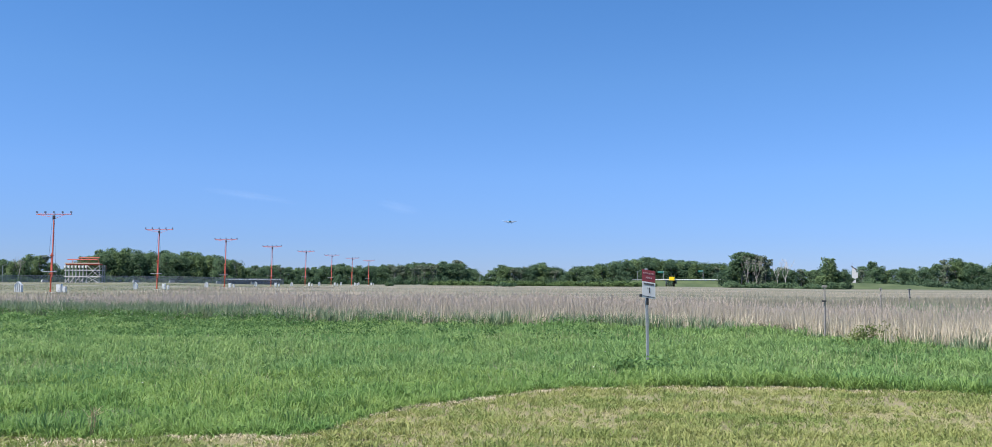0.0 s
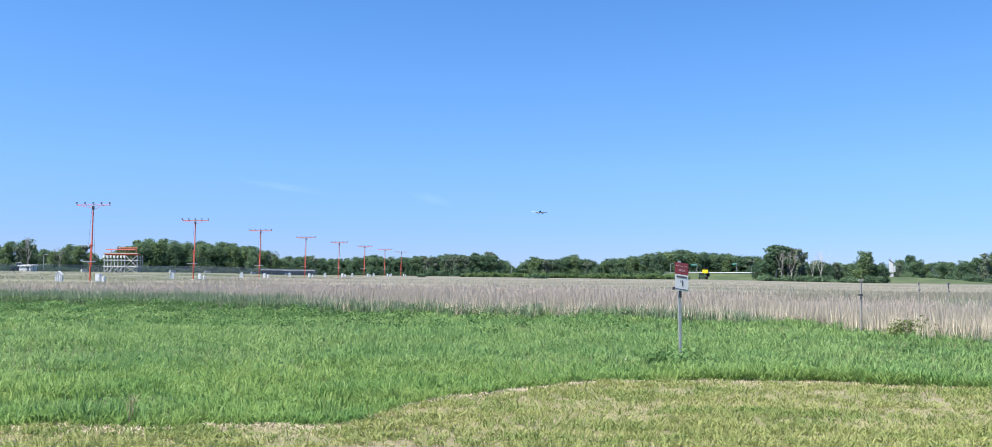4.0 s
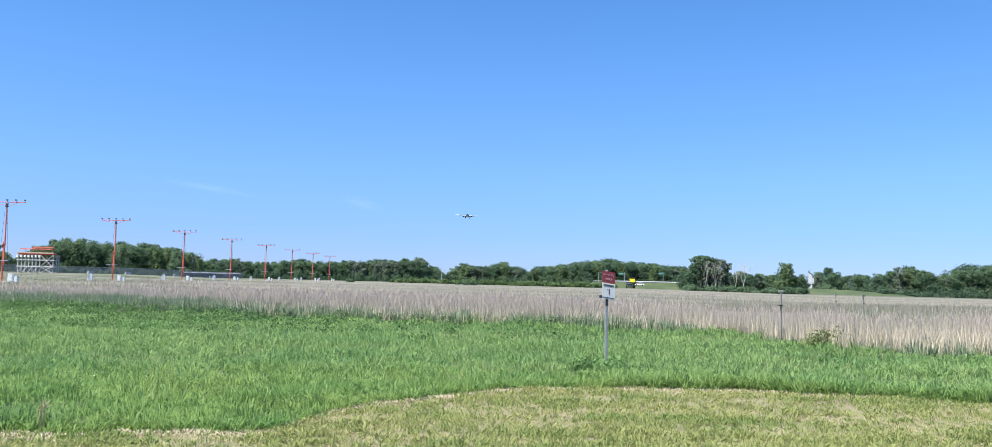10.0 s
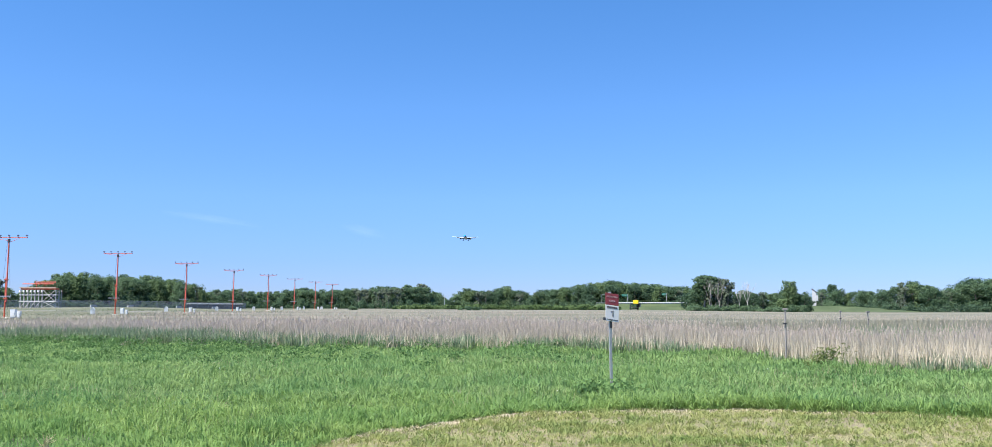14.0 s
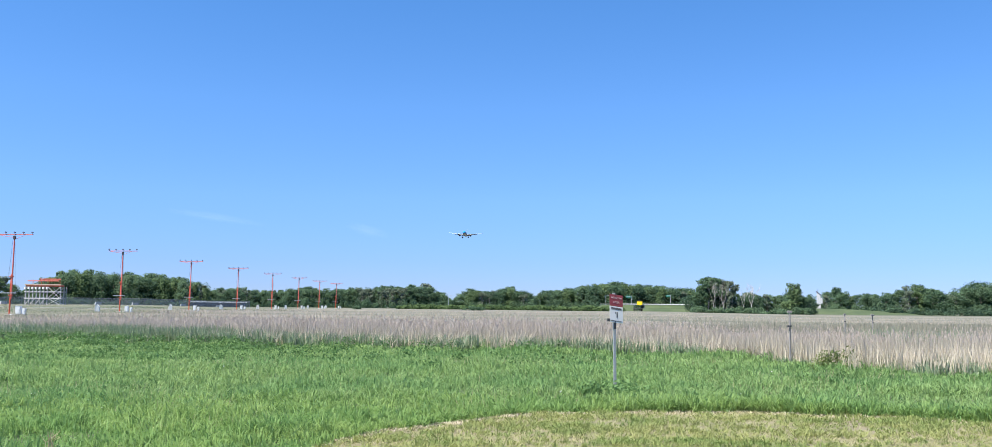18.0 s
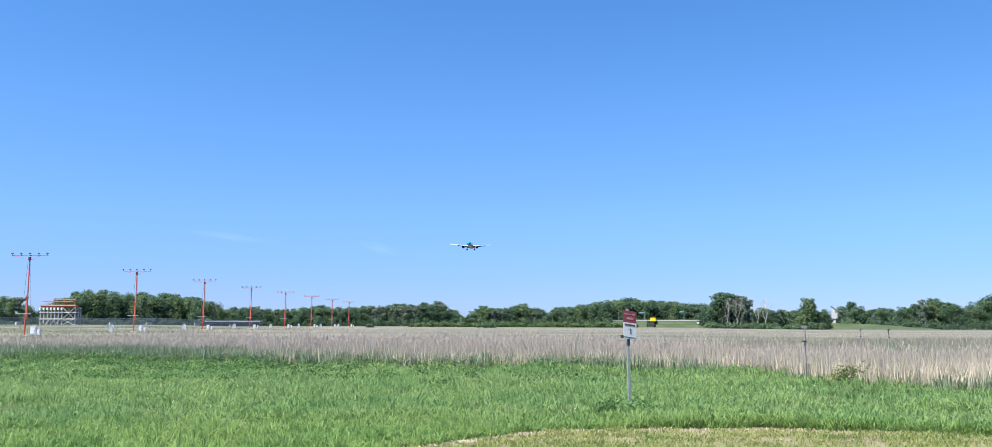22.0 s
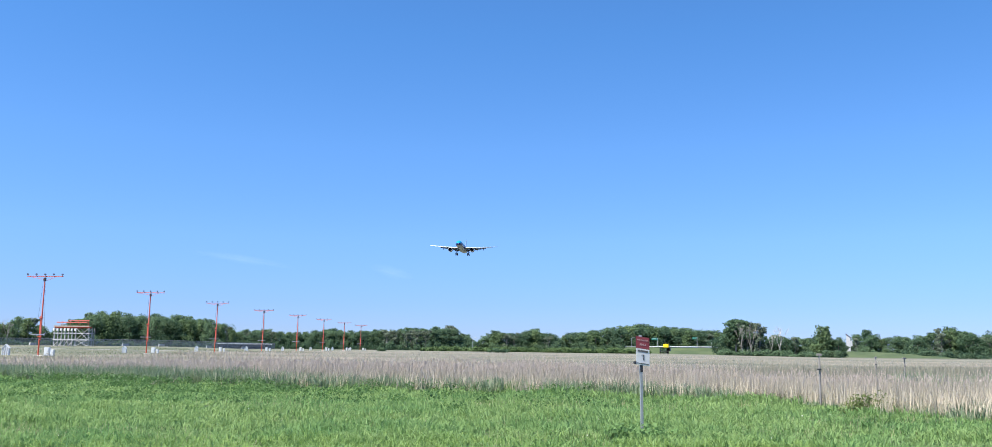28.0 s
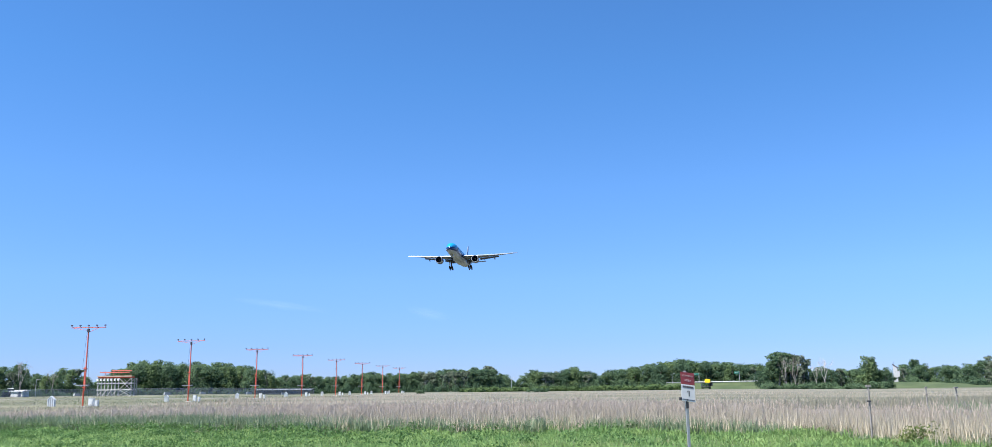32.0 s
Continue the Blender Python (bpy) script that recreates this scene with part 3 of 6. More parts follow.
def build_litter_and_shade():
    """Broken old stems, coloured dark for the shade between the standing reeds at the meadow's edge."""
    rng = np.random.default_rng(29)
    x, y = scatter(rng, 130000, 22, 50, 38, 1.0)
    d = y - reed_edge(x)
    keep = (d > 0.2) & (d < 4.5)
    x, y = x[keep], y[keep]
    blades("reed_litter", x, y, rng.uniform(0.20, 0.60, len(x)), rng.uniform(0.012, 0.03, len(x)), np.abs(rng.normal(0.2, 0.35, len(x))), "litter_shade", rng,
           "broken stems coloured dark for the shade between the standing reeds", "reeds", 0.5, True)
    x, y = scatter(rng, 60000, 22, 50, 38, 1.0)
    d = y - reed_edge(x) - 0.8 * vnoise(x, y, 0.9, 2)
    az = np.degrees(np.arctan2(-x, y))
    keep = (d > -0.8) & (d < 1.4 + 1.6 * smooth01((-az - 12) / 6)) & (vnoise(x, y, 1.6, 25) > 0.47 - 0.10 * smooth01((-az - 12) / 6) + 0.03 * smooth01((az - 10) / 6))
    x, y = np.repeat(x[keep], 4) + rng.normal(0, 0.07, 4 * keep.sum()), np.repeat(y[keep], 4) + rng.normal(0, 0.07, 4 * keep.sum())
    az = np.degrees(np.arctan2(-x, y))
    leaf_blades("cream_stalks", x, y, rng.uniform(0.35, 1.0, len(x)) * (1 - 0.3 * smooth01((az - 12) / 12)), (0.006 + 0.00035 * np.hypot(x, y)) * rng.uniform(0.6, 1.3, len(x)), np.abs(rng.normal(0.10, 0.26, len(x))), "cream", rng,
                "loose pale cream stalks along the front of the reeds", "reeds", 0.5)


def build_dry_field():
    """Low dry growth between the reeds and the far trees."""
    rs, azs = np.geomspace(42, 345, 40), np.linspace(-40, 33, 74)
    v, tris = [], []
    for a in azs:
        for r in rs:
            x, y = -math.sin(radians(a)) * r, math.cos(radians(a)) * r
            x = max(x, -53.0)
            v.append((x, y, float(gz(x, y)) + 0.025))
    k = len(rs)
    for i in range(len(azs) - 1):
        for j in range(k - 1):
            a, b = i * k + j, (i + 1) * k + j
            tris += [(a, a + 1, b + 1), (a, b + 1, b)]
    tagged(sheet("dry_field", v, tris, "dry_field"), "wide dry buff field beyond the reeds with greenish bands", "field", kind="structure")


build_ground()
build_lawn()
build_dry_field()
build_grass()
build_reeds()
build_litter_and_shade()


# ---- trees ----
def leaves_mesh(name, centres, radii, count, size, rng, material, shell=0.45):
    """Leaf clumps as small three-cornered sprays spread through uneven lobes, most of them near the lobes' skins."""
    centres, radii = np.array(centres, float), np.array(radii, float)
    vol = radii.prod(axis=1) ** 0.67
    pick = rng.choice(len(centres), count, p=vol / vol.sum())
    d = rng.normal(0, 1, (count, 3))
    d /= np.linalg.norm(d, axis=1, keepdims=True)
    c = centres[pick] + d * radii[pick] * (rng.uniform(0.10, 1.35, (count, 1)) ** shell)
    nrm = d * 0.9 + rng.normal(0, 0.5, (count, 3)) + np.array([0, 0, 0.35])
    u = np.cross(nrm, rng.normal(0, 1, (count, 3)))
    u /= np.linalg.norm(u, axis=1, keepdims=True)
    v = np.cross(nrm, u)
    v /= np.linalg.norm(v, axis=1, keepdims=True)
    s = size * rng.uniform(0.55, 1.4, (count, 1))
    V = np.stack([c - u * s, c + u * s * 0.6 + v * s * 0.8, c + u * s * 0.5 - v * s * 0.9], 1).reshape(-1, 3)
    return sheet(name, V, np.arange(count * 3).reshape(-1, 3), material)


def make_tree(seed, height, spread, lobes, clumps, material, trunk_mat="bark", low=0.18, label="", name="tree", open_crown=0.0):
    """A tapered trunk with limbs and an uneven crown of many small leafy lobes; its base stands at the origin."""
    rng = np.random.default_rng(seed)
    t = thing(name, label, "tree")
    bm = bmesh.new()
    bend = Vector((rng.normal(0, 0.04) * height, rng.normal(0, 0.04) * height, 0))
    fork = height * rng.uniform(0.35, 0.45)
    rod(bm, (0, 0, -0.3), Vector((0, 0, fork)) + bend, height * 0.022, height * 0.015, 8)
    rod(bm, Vector((0, 0, fork)) + bend, Vector((0, 0, height * 0.8)) + bend * 1.8, height * 0.015, height * 0.004, 6)
    part("trunk", bm, trunk_mat, t)
    centres, radii = [], []
    boughs = []
    for i in range(7):
        # a bough: an uneven cluster of lobes round its end
        a = i * 2.4 + rng.uniform(-0.6, 0.6)
        lev = low + 0.10 + (0.86 - low) * (i + 0.5) / 7
        reach = spread * max(0.25, 1.0 - 1.05 * abs(lev - 0.42)) * rng.uniform(0.50, 0.85)
        boughs.append((Vector((math.cos(a) * reach, math.sin(a) * reach, lev * height)) + bend, spread * rng.uniform(0.42, 0.62)))
        bm = bmesh.new()
        rod(bm, Vector((0, 0, height * min(lev * 0.72, 0.6))) + bend, boughs[-1][0], height * 0.009, height * 0.003, 5)
        part("limb", bm, trunk_mat, t)
    boughs.append((Vector((bend.x * 1.8, bend.y * 1.8, height * 0.80)), spread * 0.40))
    for k in range(lobes):
        c, rr = boughs[k % len(boughs)]
        off = Vector(rng.normal(0, 1, 3)).normalized() * rr * rng.uniform(0.35, 1.0)
        r = rr * rng.uniform(0.34, 0.72) * (1 - 0.3 * open_crown)
        p = c + Vector((off.x, off.y, off.z * 0.8))
        p.z = min(max(p.z, low * height + r * 0.6), height * 0.99 - r * 0.75)
        centres.append(tuple(p))
        radii.append((r, r * rng.uniform(0.8, 1.2), r * rng.uniform(0.6, 0.95)))
    centres.append((bend.x * 1.8, bend.y * 1.8, height * 0.91))
    radii.append((spread * 0.22, spread * 0.22, height * 0.07))
    if not open_crown:
        for c, rr in boughs[::2]:      # the inner mass that keeps the sky out, down to the ground
            centres.append((c.x * 0.6, c.y * 0.6, c.z * 0.85))
            radii.append((rr * 1.1, rr * 1.1, rr * 0.9))
        for k in range(4):
            a = k * 1.7 + seed
            centres.append((math.cos(a) * spread * 0.5, math.sin(a) * spread * 0.5, height * (low + 0.16)))
            radii.append((spread * 0.42, spread * 0.42, height * 0.17))
    ob = leaves_mesh("crown", centres, radii, clumps, height * 0.024, rng, material)
    ob.parent = t
    return t


def make_bare_tree(seed, height, label, bark="bare"):
    """A dead, leafless tree of pale forking limbs."""
    rng = np.random.default_rng(seed)
    t = thing("bare_tree", label, "tree")

    def grow(bm, p, d, length, r, depth):
        q = p + d * length
        rod(bm, p, q, r, r * 0.62, 5)
        if depth:
            for _ in range(2 + (rng.uniform() < 0.4)):
                e = (d + Vector(rng.normal(0, 0.42, 3)) + Vector((0, 0, 0.25))).normalized()
                grow(bm, q, e, length * rng.uniform(0.6, 0.85), r * 0.62, depth - 1)

    bm = bmesh.new()
    rod(bm, (0, 0, -0.3), (0.1, 0, height * 0.3), height * 0.017, height * 0.013, 7)
    part("trunk", bm, bark, t)
    for k in range(3):
        bm = bmesh.new()
        d = Vector((math.cos(k * 2.1 + seed) * 0.45, math.sin(k * 2.1 + seed) * 0.3, 1)).normalized()
        grow(bm, Vector((0.1, 0, height * (0.24 + 0.03 * k))), d, height * 0.26, height * 0.0095, 4)
        part("limb", bm, bark, t)
    return t


GREEN = "leafy green broadleaf tree in full summer crown"
PALE = "grey-green tree, thinly leaved, with pale limbs"
TREES = [make_tree(s, 10.0, sp, lo, 3800, leaf, label=GREEN, low=lw)
         for s, sp, lo, lw, leaf in ((1, 3.6, 38, 0.02, "leaf"), (2, 4.3, 46, 0.0, "leaf_deep"), (3, 3.0, 34, 0.06, "leaf_fresh"), (4, 4.8, 50, 0.02, "leaf_deep"), (5, 3.3, 36, 0.0, "leaf"), (6, 4.0, 42, 0.1, "leaf"))]
PALES = [make_tree(s, 10.0, sp, 30, 1700, "leaf_pale", "bare", label=PALE, low=0.12, open_crown=0.5) for s, sp in ((11, 3.0), (12, 3.4))]
OPEN = make_tree(24, 10.0, 3.3, 60, 3800, "leaf", "bare", label="tall green tree with bare pale lower trunk", low=0.24, open_crown=0.2)
BARES = [make_bare_tree(s, 10.0, "dead bare tree with bleached grey limbs") for s in (31, 32)]
WHITES = [make_bare_tree(s, 10.0, "dead bare tree with bleached white limbs", "white_bark") for s in (31, 33)]
for i, o in enumerate(TREES + PALES + [OPEN] + BARES + WHITES):
    # the pattern trees stand in the wood far behind the meadow
    x, y, z = polar(-34 - 1.2 * i, 560)
    o.matrix_basis = pose(x, y, z, 0, 0, i * 37)


LIGHTER = [TREES[0], TREES[2], TREES[5]]


def plant(kind, az, r, top, rng, wide=1.0, sunk=0.0):
    """A copy of a tree at an azimuth and distance, its top at an elevation in degrees as seen from the stand."""
    x, y, z = polar(az, r)
    high = EYE + r * math.tan(radians(top * 1.06)) - z
    s = high / 9.9
    return copy_thing(kind, pose(x, y, z - sunk, 0, 0, rng.uniform(0, 360)) @ Matrix.Diagonal((s * wide, s * wide, s, 1)))


def wood(profile, r, step, rng, rows=2, pale=0.08, group="", depth=14.0, jitter=0.10, wide=1.0, kinds=TREES):
    """A belt of trees whose tops follow a skyline of (azimuth, elevation)."""
    pts = sorted(profile)
    a, e = np.array([p[0] for p in pts]), np.array([p[1] for p in pts])
    for row in range(rows):
        az = a[0] + step * 0.35 * row
        while az <= a[-1]:
            top = float(np.interp(az, a, e)) * (1.05 - abs(rng.normal(0, jitter)) - 0.10 * (row < rows - 1))
            kind = PALES[int(rng.integers(2))] if rng.uniform() < pale else kinds[int(rng.integers(6)) % len(kinds)]
            ob = plant(kind, az, r + row * depth + rng.uniform(-4, 4), max(top, 0.35), rng, wide * rng.uniform(0.9, 1.2))
            tagged(ob, group=group)
            az += step * rng.uniform(0.75, 1.25)


def build_woods():
    rng = np.random.default_rng(17)
    wood([(37, 1.5), (34.5, 1.5), (32.5, 1.62), (31.82, 1.66), (31.33, 1.42), (30.7, 1.3), (30.25, 1.34), (29.31, 1.60), (28.83, 1.54), (28.50, 1.22), (28.00, 1.01), (27.51, 1.05), (26.6, 1.15)],
         430, 0.62, rng, 2, 0.15, "wood beside the airfield", kinds=LIGHTER)
    wood([(26.9, 1.1), (26.53, 1.40), (26.03, 1.70), (25.53, 1.86), (24.85, 1.91), (23.81, 1.82), (21.86, 1.81), (20.05, 1.72), (18.94, 1.51), (18.19, 1.36), (17.89, 1.13)],
         400, 0.62, rng, 3, 0.12, "wood beside the airfield", jitter=0.06, kinds=LIGHTER)
    wood([(18.6, 0.9), (17.06, 1.02), (15.54, 1.08), (14.77, 0.93), (13.23, 0.98), (11.67, 1.15), (10.88, 1.07), (9.29, 1.13), (7.70, 1.22), (5.69, 1.31), (4.28, 1.40), (3.87, 1.24), (3.46, 0.96), (3.06, 0.76)],
         560, 0.50, rng, 3, 0.14, "wood beyond the lights", jitter=0.06, wide=1.15)
    wood([(3.4, 0.6), (2.45, 0.62), (1.85, 1.09), (1.24, 1.17), (0.23, 0.97), (-0.58, 1.18), (-0.78, 1.38), (-1.18, 1.26), (-1.51, 1.06), (-2.19, 1.02), (-2.39, 0.70)],
         620, 0.42, rng, 2, 0.12, "wood beyond the meadow", jitter=0.07, wide=1.25)
    wood([(-2.3, 0.7), (-2.80, 0.86), (-3.60, 1.11), (-4.60, 1.27), (-5.60, 1.39), (-6.79, 1.51), (-7.97, 1.59), (-9.15, 1.51), (-10.31, 1.47), (-11.08, 1.35), (-11.46, 1.19), (-12.5, 1.35), (-13.4, 1.2)],
         640, 0.5, rng, 2, 0.05, "wood beyond the highway", jitter=0.06, wide=1.2)
    wood([(-12.34, 0.80), (-12.80, 1.2), (-13.18, 1.45), (-14.2, 1.2), (-15.04, 1.15), (-15.60, 1.08), (-16.3, 1.0), (-16.87, 1.00), (-17.59, 0.92), (-18.07, 1.05), (-18.7, 1.0), (-19.1, 0.95), (-19.5, 0.8)],
         380, 0.55, rng, 2, 0.04, "copse at the meadow's end")
    for az, top, k, w in ((-12.95, 1.50, TREES[4], 0.8), (-13.4, 1.95, OPEN, 1.15), (-13.8, 1.88, OPEN, 0.95), (-14.15, 1.80, PALES[1], 1.1), (-14.45, 1.74, PALES[0], 1.15), (-14.8, 1.50, PALES[1], 1.1), (-18.3, 1.60, TREES[2], 1.15), (-19.3, 0.95, TREES[0], 0.9), (-18.6, 1.3, TREES[4], 0.9)):
        tagged(plant(k, az, 372, top, rng, w), group="copse at the meadow's end")
    for az, top, k, w in ((-15.55, 1.08, WHITES[0], 0.75), (-16.0, 1.48, WHITES[1], 0.9), (-14.35, 1.45, BARES[0], 0.8), (-13.75, 1.5, BARES[1], 0.75)):
        tagged(plant(k, az, 362, top, rng, w), group="dead trees")
    wood([(-20.2, 1.05), (-20.6, 1.2), (-20.87, 1.3), (-21.28, 1.25), (-21.62, 1.05), (-22.96, 0.97), (-23.96, 1.05), (-24.30, 1.34), (-24.95, 1.48), (-26.38, 1.43), (-26.68, 1.15), (-27.10, 1.13), (-28.06, 1.55), (-28.75, 1.76), (-30.5, 1.7), (-32, 1.4), (-36, 1.3)],
         480, 0.6, rng, 2, 0.2, "wood at the meadow's side", wide=1.15)
    for az, top, k, w in ((7.1, 0.98, PALES[0], 1.2), (6.5, 1.12, PALES[1], 1.2), (5.9, 1.18, PALES[0], 1.3), (8.3, 0.95, PALES[1], 1.1)):
        tagged(plant(k, az, 548, top, rng, w), group="wood beyond the lights")
    wood([(-19.3, 0.5), (-19.8, 0.55), (-20.5, 0.6)], 700, 0.4, rng, 1, 0, "wood beyond the highway")


def build_hedge(name, a0, a1, r, top, rng, clumps, label, leaf="leaf"):
    """A run of low shrubs, one leafy mass."""
    n = int(abs(a1 - a0) * 5)
    centres, radii = [], []
    for i in range(n):
        az = a0 + (a1 - a0) * (i + rng.uniform(0, 1)) / n
        rr = r + rng.uniform(-4, 4)
        x, y, z = polar(az, rr)
        high = (EYE + rr * math.tan(radians(top)) - z) * (rng.uniform(0.6, 1.05) if name == "hedge" else rng.uniform(0.35, 1.1))
        wide = rng.uniform(0.9, 2.4)
        centres.append((x, y, z + high * 0.4))
        radii.append((wide, wide, high * 0.6))
    tagged(leaves_mesh(name, centres, radii, clumps, 0.30, rng, leaf), label, "shrubs", kind="stuff")


build_woods()
hr = np.random.default_rng(23)
build_hedge("hedge", 6.2, -8.0, 330, 0.21, hr, 22000, "low yellowish green hedge at the far edge of the meadow", "hedge")
build_hedge("undergrowth", -12.4, -19.5, 358, 0.20, hr, 9000, "dense green undergrowth below the copse")
# the deeper leaf colour stands in for shade at this wood's foot
build_hedge("undergrowth", -22.5, -33, 425, 0.36, hr, 11000, "dense green undergrowth along the wood's edge", "leaf_deep")
build_hedge("undergrowth", 3.4, -13.0, 606, 0.55, hr, 16000, "dark undergrowth below the distant trees")
build_hedge("undergrowth", -20.3, -24.5, 476, 0.5, hr, 7000, "dense green undergrowth along the wood's edge")
build_hedge("undergrowth", 2.6, 18.5, 535, 0.55, hr, 16000, "dark undergrowth below the distant trees")
build_hedge("undergrowth", 18, 37, 385, 0.42, hr, 14000, "dark undergrowth below the wood")


# ---- approach lights ----
MAST_X, MAST_Y, MAST_STEP, MAST_TOP = -55.7, 103.7, 30.48, 9.80


def make_mast(high):
    """An orange pole with a crossbar of five lamps, its base at the origin."""
    t = thing("approach_light_mast", "orange steel approach light mast with a five-lamp crossbar", "light mast", "approach light masts")
    bm = bmesh.new()
    rod(bm, (0, 0, high * 0.2), (0, 0, high * 0.5), 0.085, 0.085, 10)
    rod(bm, (0, 0, high * 0.5), (0, 0, high - 0.12), 0.085, 0.07, 10)
    part("pole", bm, "orange", t)
    bm = bmesh.new()
    rod(bm, (-0.13, 0.05, -0.3), (-0.13, 0.05, high * 0.5), 0.09, 0.08, 10)
    part("hinge_post", bm, "orange_dark", t, "shorter darker orange post that holds the pole")
    for zz in (0.24, 0.475):
        bm = bmesh.new()
        box(bm, (-0.08, 0.0, high * zz), (0.42, 0.26, 0.12), bevel=0.02)
        part("clamp", bm, "orange_dark", t)
    bm = bmesh.new()
    box(bm, (0, 0, -0.02), (0.9, 0.9, 0.18), bevel=0.02)
    part("footing", bm, "concrete", t)
    bm = bmesh.new()
    rod(bm, (-0.13, -0.05, high - 0.35), (-2.1, -0.05, high - 0.02), 0.022, None, 6)
    part("brace", bm, "orange", t)
    bm = bmesh.new()
    rod(bm, (0.13, -0.05, high - 0.55), (1.3, -0.05, high - 0.05), 0.022, None, 6)
    part("brace", bm, "orange", t)
    bm = bmesh.new()
    box(bm, (0, 0, high), (4.3, 0.09, 0.09), bevel=0.01)
    part("crossbar", bm, "orange", t)
    bm = bmesh.new()
    box(bm, (0.05, -0.1, high - 0.36), (0.26, 0.22, 0.42), bevel=0.03)
    part("junction_box", bm, "dark", t, "dark junction box below the crossbar")
    first = None
    for i in range(5):
        m = pose((i - 2) * 1.03, 0, high + 0.06)
        if first is None:
            bm = bmesh.new()
            rod(bm, (0, 0, 0), (0, 0, 0.12), 0.03, None, 8)
            rod(bm, (0, -0.12, 0.18), (0, 0.12, 0.20), 0.10, 0.075, 12)
            first = part("lamp", bm, "lamp_steel", t, "dark lamp housing")
            first.matrix_basis = m
        else:
            lamp = again("lamp", first, t, m, "dark lamp housing")
    for i, s in ((0, -1), (1, 1)):
        bm = bmesh.new()
        rod(bm, (s * 0.12, -0.1, high - 0.6), (s * 0.62, -0.1, 0.5), 0.012, None, 5)
        part("cable", bm, "dark", t, "thin dark cable")
    bm = bmesh.new()
    box(bm, (-0.3, -0.05, high * 0.27), (1.7, 0.1, 0.1))
    part("step_bracket", bm, "grey", t, "grey crossbar bracket")
    return t


def build_masts():
    first = None
    for i in range(8):
        y = MAST_Y + MAST_STEP * i
        z = float(gz(MAST_X, y))
        m = pose(MAST_X, y, z)
        if i == 0:
            first = make_mast(MAST_TOP - z)
            first.matrix_basis = m
        else:
            s = (MAST_TOP + 0.02 * i - z) / (MAST_TOP - float(gz(MAST_X, MAST_Y)))
            copy_thing(first, m @ Matrix.Diagonal((1, 1, s, 1)))


def make_cabinet(w, d, h, label):
    """A white equipment cabinet with a lid, door, handle and plinth."""
    t = thing("equipment_cabinet", label, "cabinet", "cabinets by the masts")
    bm = bmesh.new()
    box(bm, (0, 0, h / 2 + 0.1), (w, d, h), bevel=0.02)
    part("body", bm, "cab_white", t)
    bm = bmesh.new()
    box(bm, (0, 0, 0.03), (w * 0.9, d * 0.9, 0.2))
    part("plinth", bm, "concrete", t)
    bm = bmesh.new()
    box(bm, (0, 0, h + 0.13), (w * 1.08, d * 1.1, 0.06), bevel=0.015)
    part("lid", bm, "cab_white", t)
    bm = bmesh.new()
    box(bm, (0, -d / 2 - 0.012, h / 2 + 0.1), (w * 0.84, 0.025, h * 0.84), bevel=0.008)
    door = part("door", bm, "cab_white", t)
    bm = bmesh.new()
    box(bm, (w * 0.32, -d / 2 - 0.04, h / 2 + 0.12), (0.03, 0.04, 0.16))
    part("handle", bm, "dark", door, "dark door handle")
    return t


def make_hut():
    """A white slatted, gable-topped housing."""
    t = thing("slatted_housing", "white gable-topped slatted light housing in the grass", "light housing", "slatted housings by the masts")
    bm = bmesh.new()
    pts = [(-0.5, 0.1), (0.5, 0.1), (0.5, 0.95), (0.3, 1.28), (0, 1.42), (-0.3, 1.28), (-0.5, 0.95)]
    loft(bm, [[(x, 0.06, z) for x, z in pts], [(x, 0.5, z) for x, z in pts]])
    part("shell", bm, "cab_white", t)
    for x, top in ((-0.44, 0.98), (-0.15, 1.3), (0.15, 1.3), (0.44, 0.98)):
        bm = bmesh.new()
        box(bm, (x, 0, top / 2 + 0.05), (0.13, 0.1, top))
        part("slat", bm, "cab_white", t)
    for x in (-0.295, 0, 0.295):
        bm = bmesh.new()
        box(bm, (x, 0.05, 0.58), (0.13, 0.03, 0.86))
        part("louvre", bm, "sign_white", t, "grey recessed louvre")
    for s in (-1, 1):
        bm = bmesh.new()
        beam(bm, (s * 0.56, 0.2, 0.98), (0, 0.2, 1.5), 0.62, 0.07)
        part("roof_board", bm, "cab_white", t)
    return t


def build_cabinets():
    big = make_cabinet(0.66, 0.55, 0.98, "white steel equipment cabinet beside an approach light mast")
    small = make_cabinet(0.42, 0.4, 0.7, "small white steel cabinet beside a larger one")
    hut = make_hut()
    for i in range(8):
        y = MAST_Y + MAST_STEP * i
        for k, (ob, dx, dy) in enumerate(((big, 0.95, 0), (small, 1.7, -0.2), (hut, -4.3 if i == 0 else -3.7, 0.5))):
            x, yy = MAST_X + dx, y + dy
            m = pose(x, yy, float(gz(x, yy)) - 0.02, 0, 0, 3) @ Matrix.Diagonal((0.78, 0.78, 0.86, 1) if ob is hut else (0.85, 0.85, 0.92, 1))
            if i == 0:
                ob.matrix_basis = m
            else:
                copy_thing(ob, m)


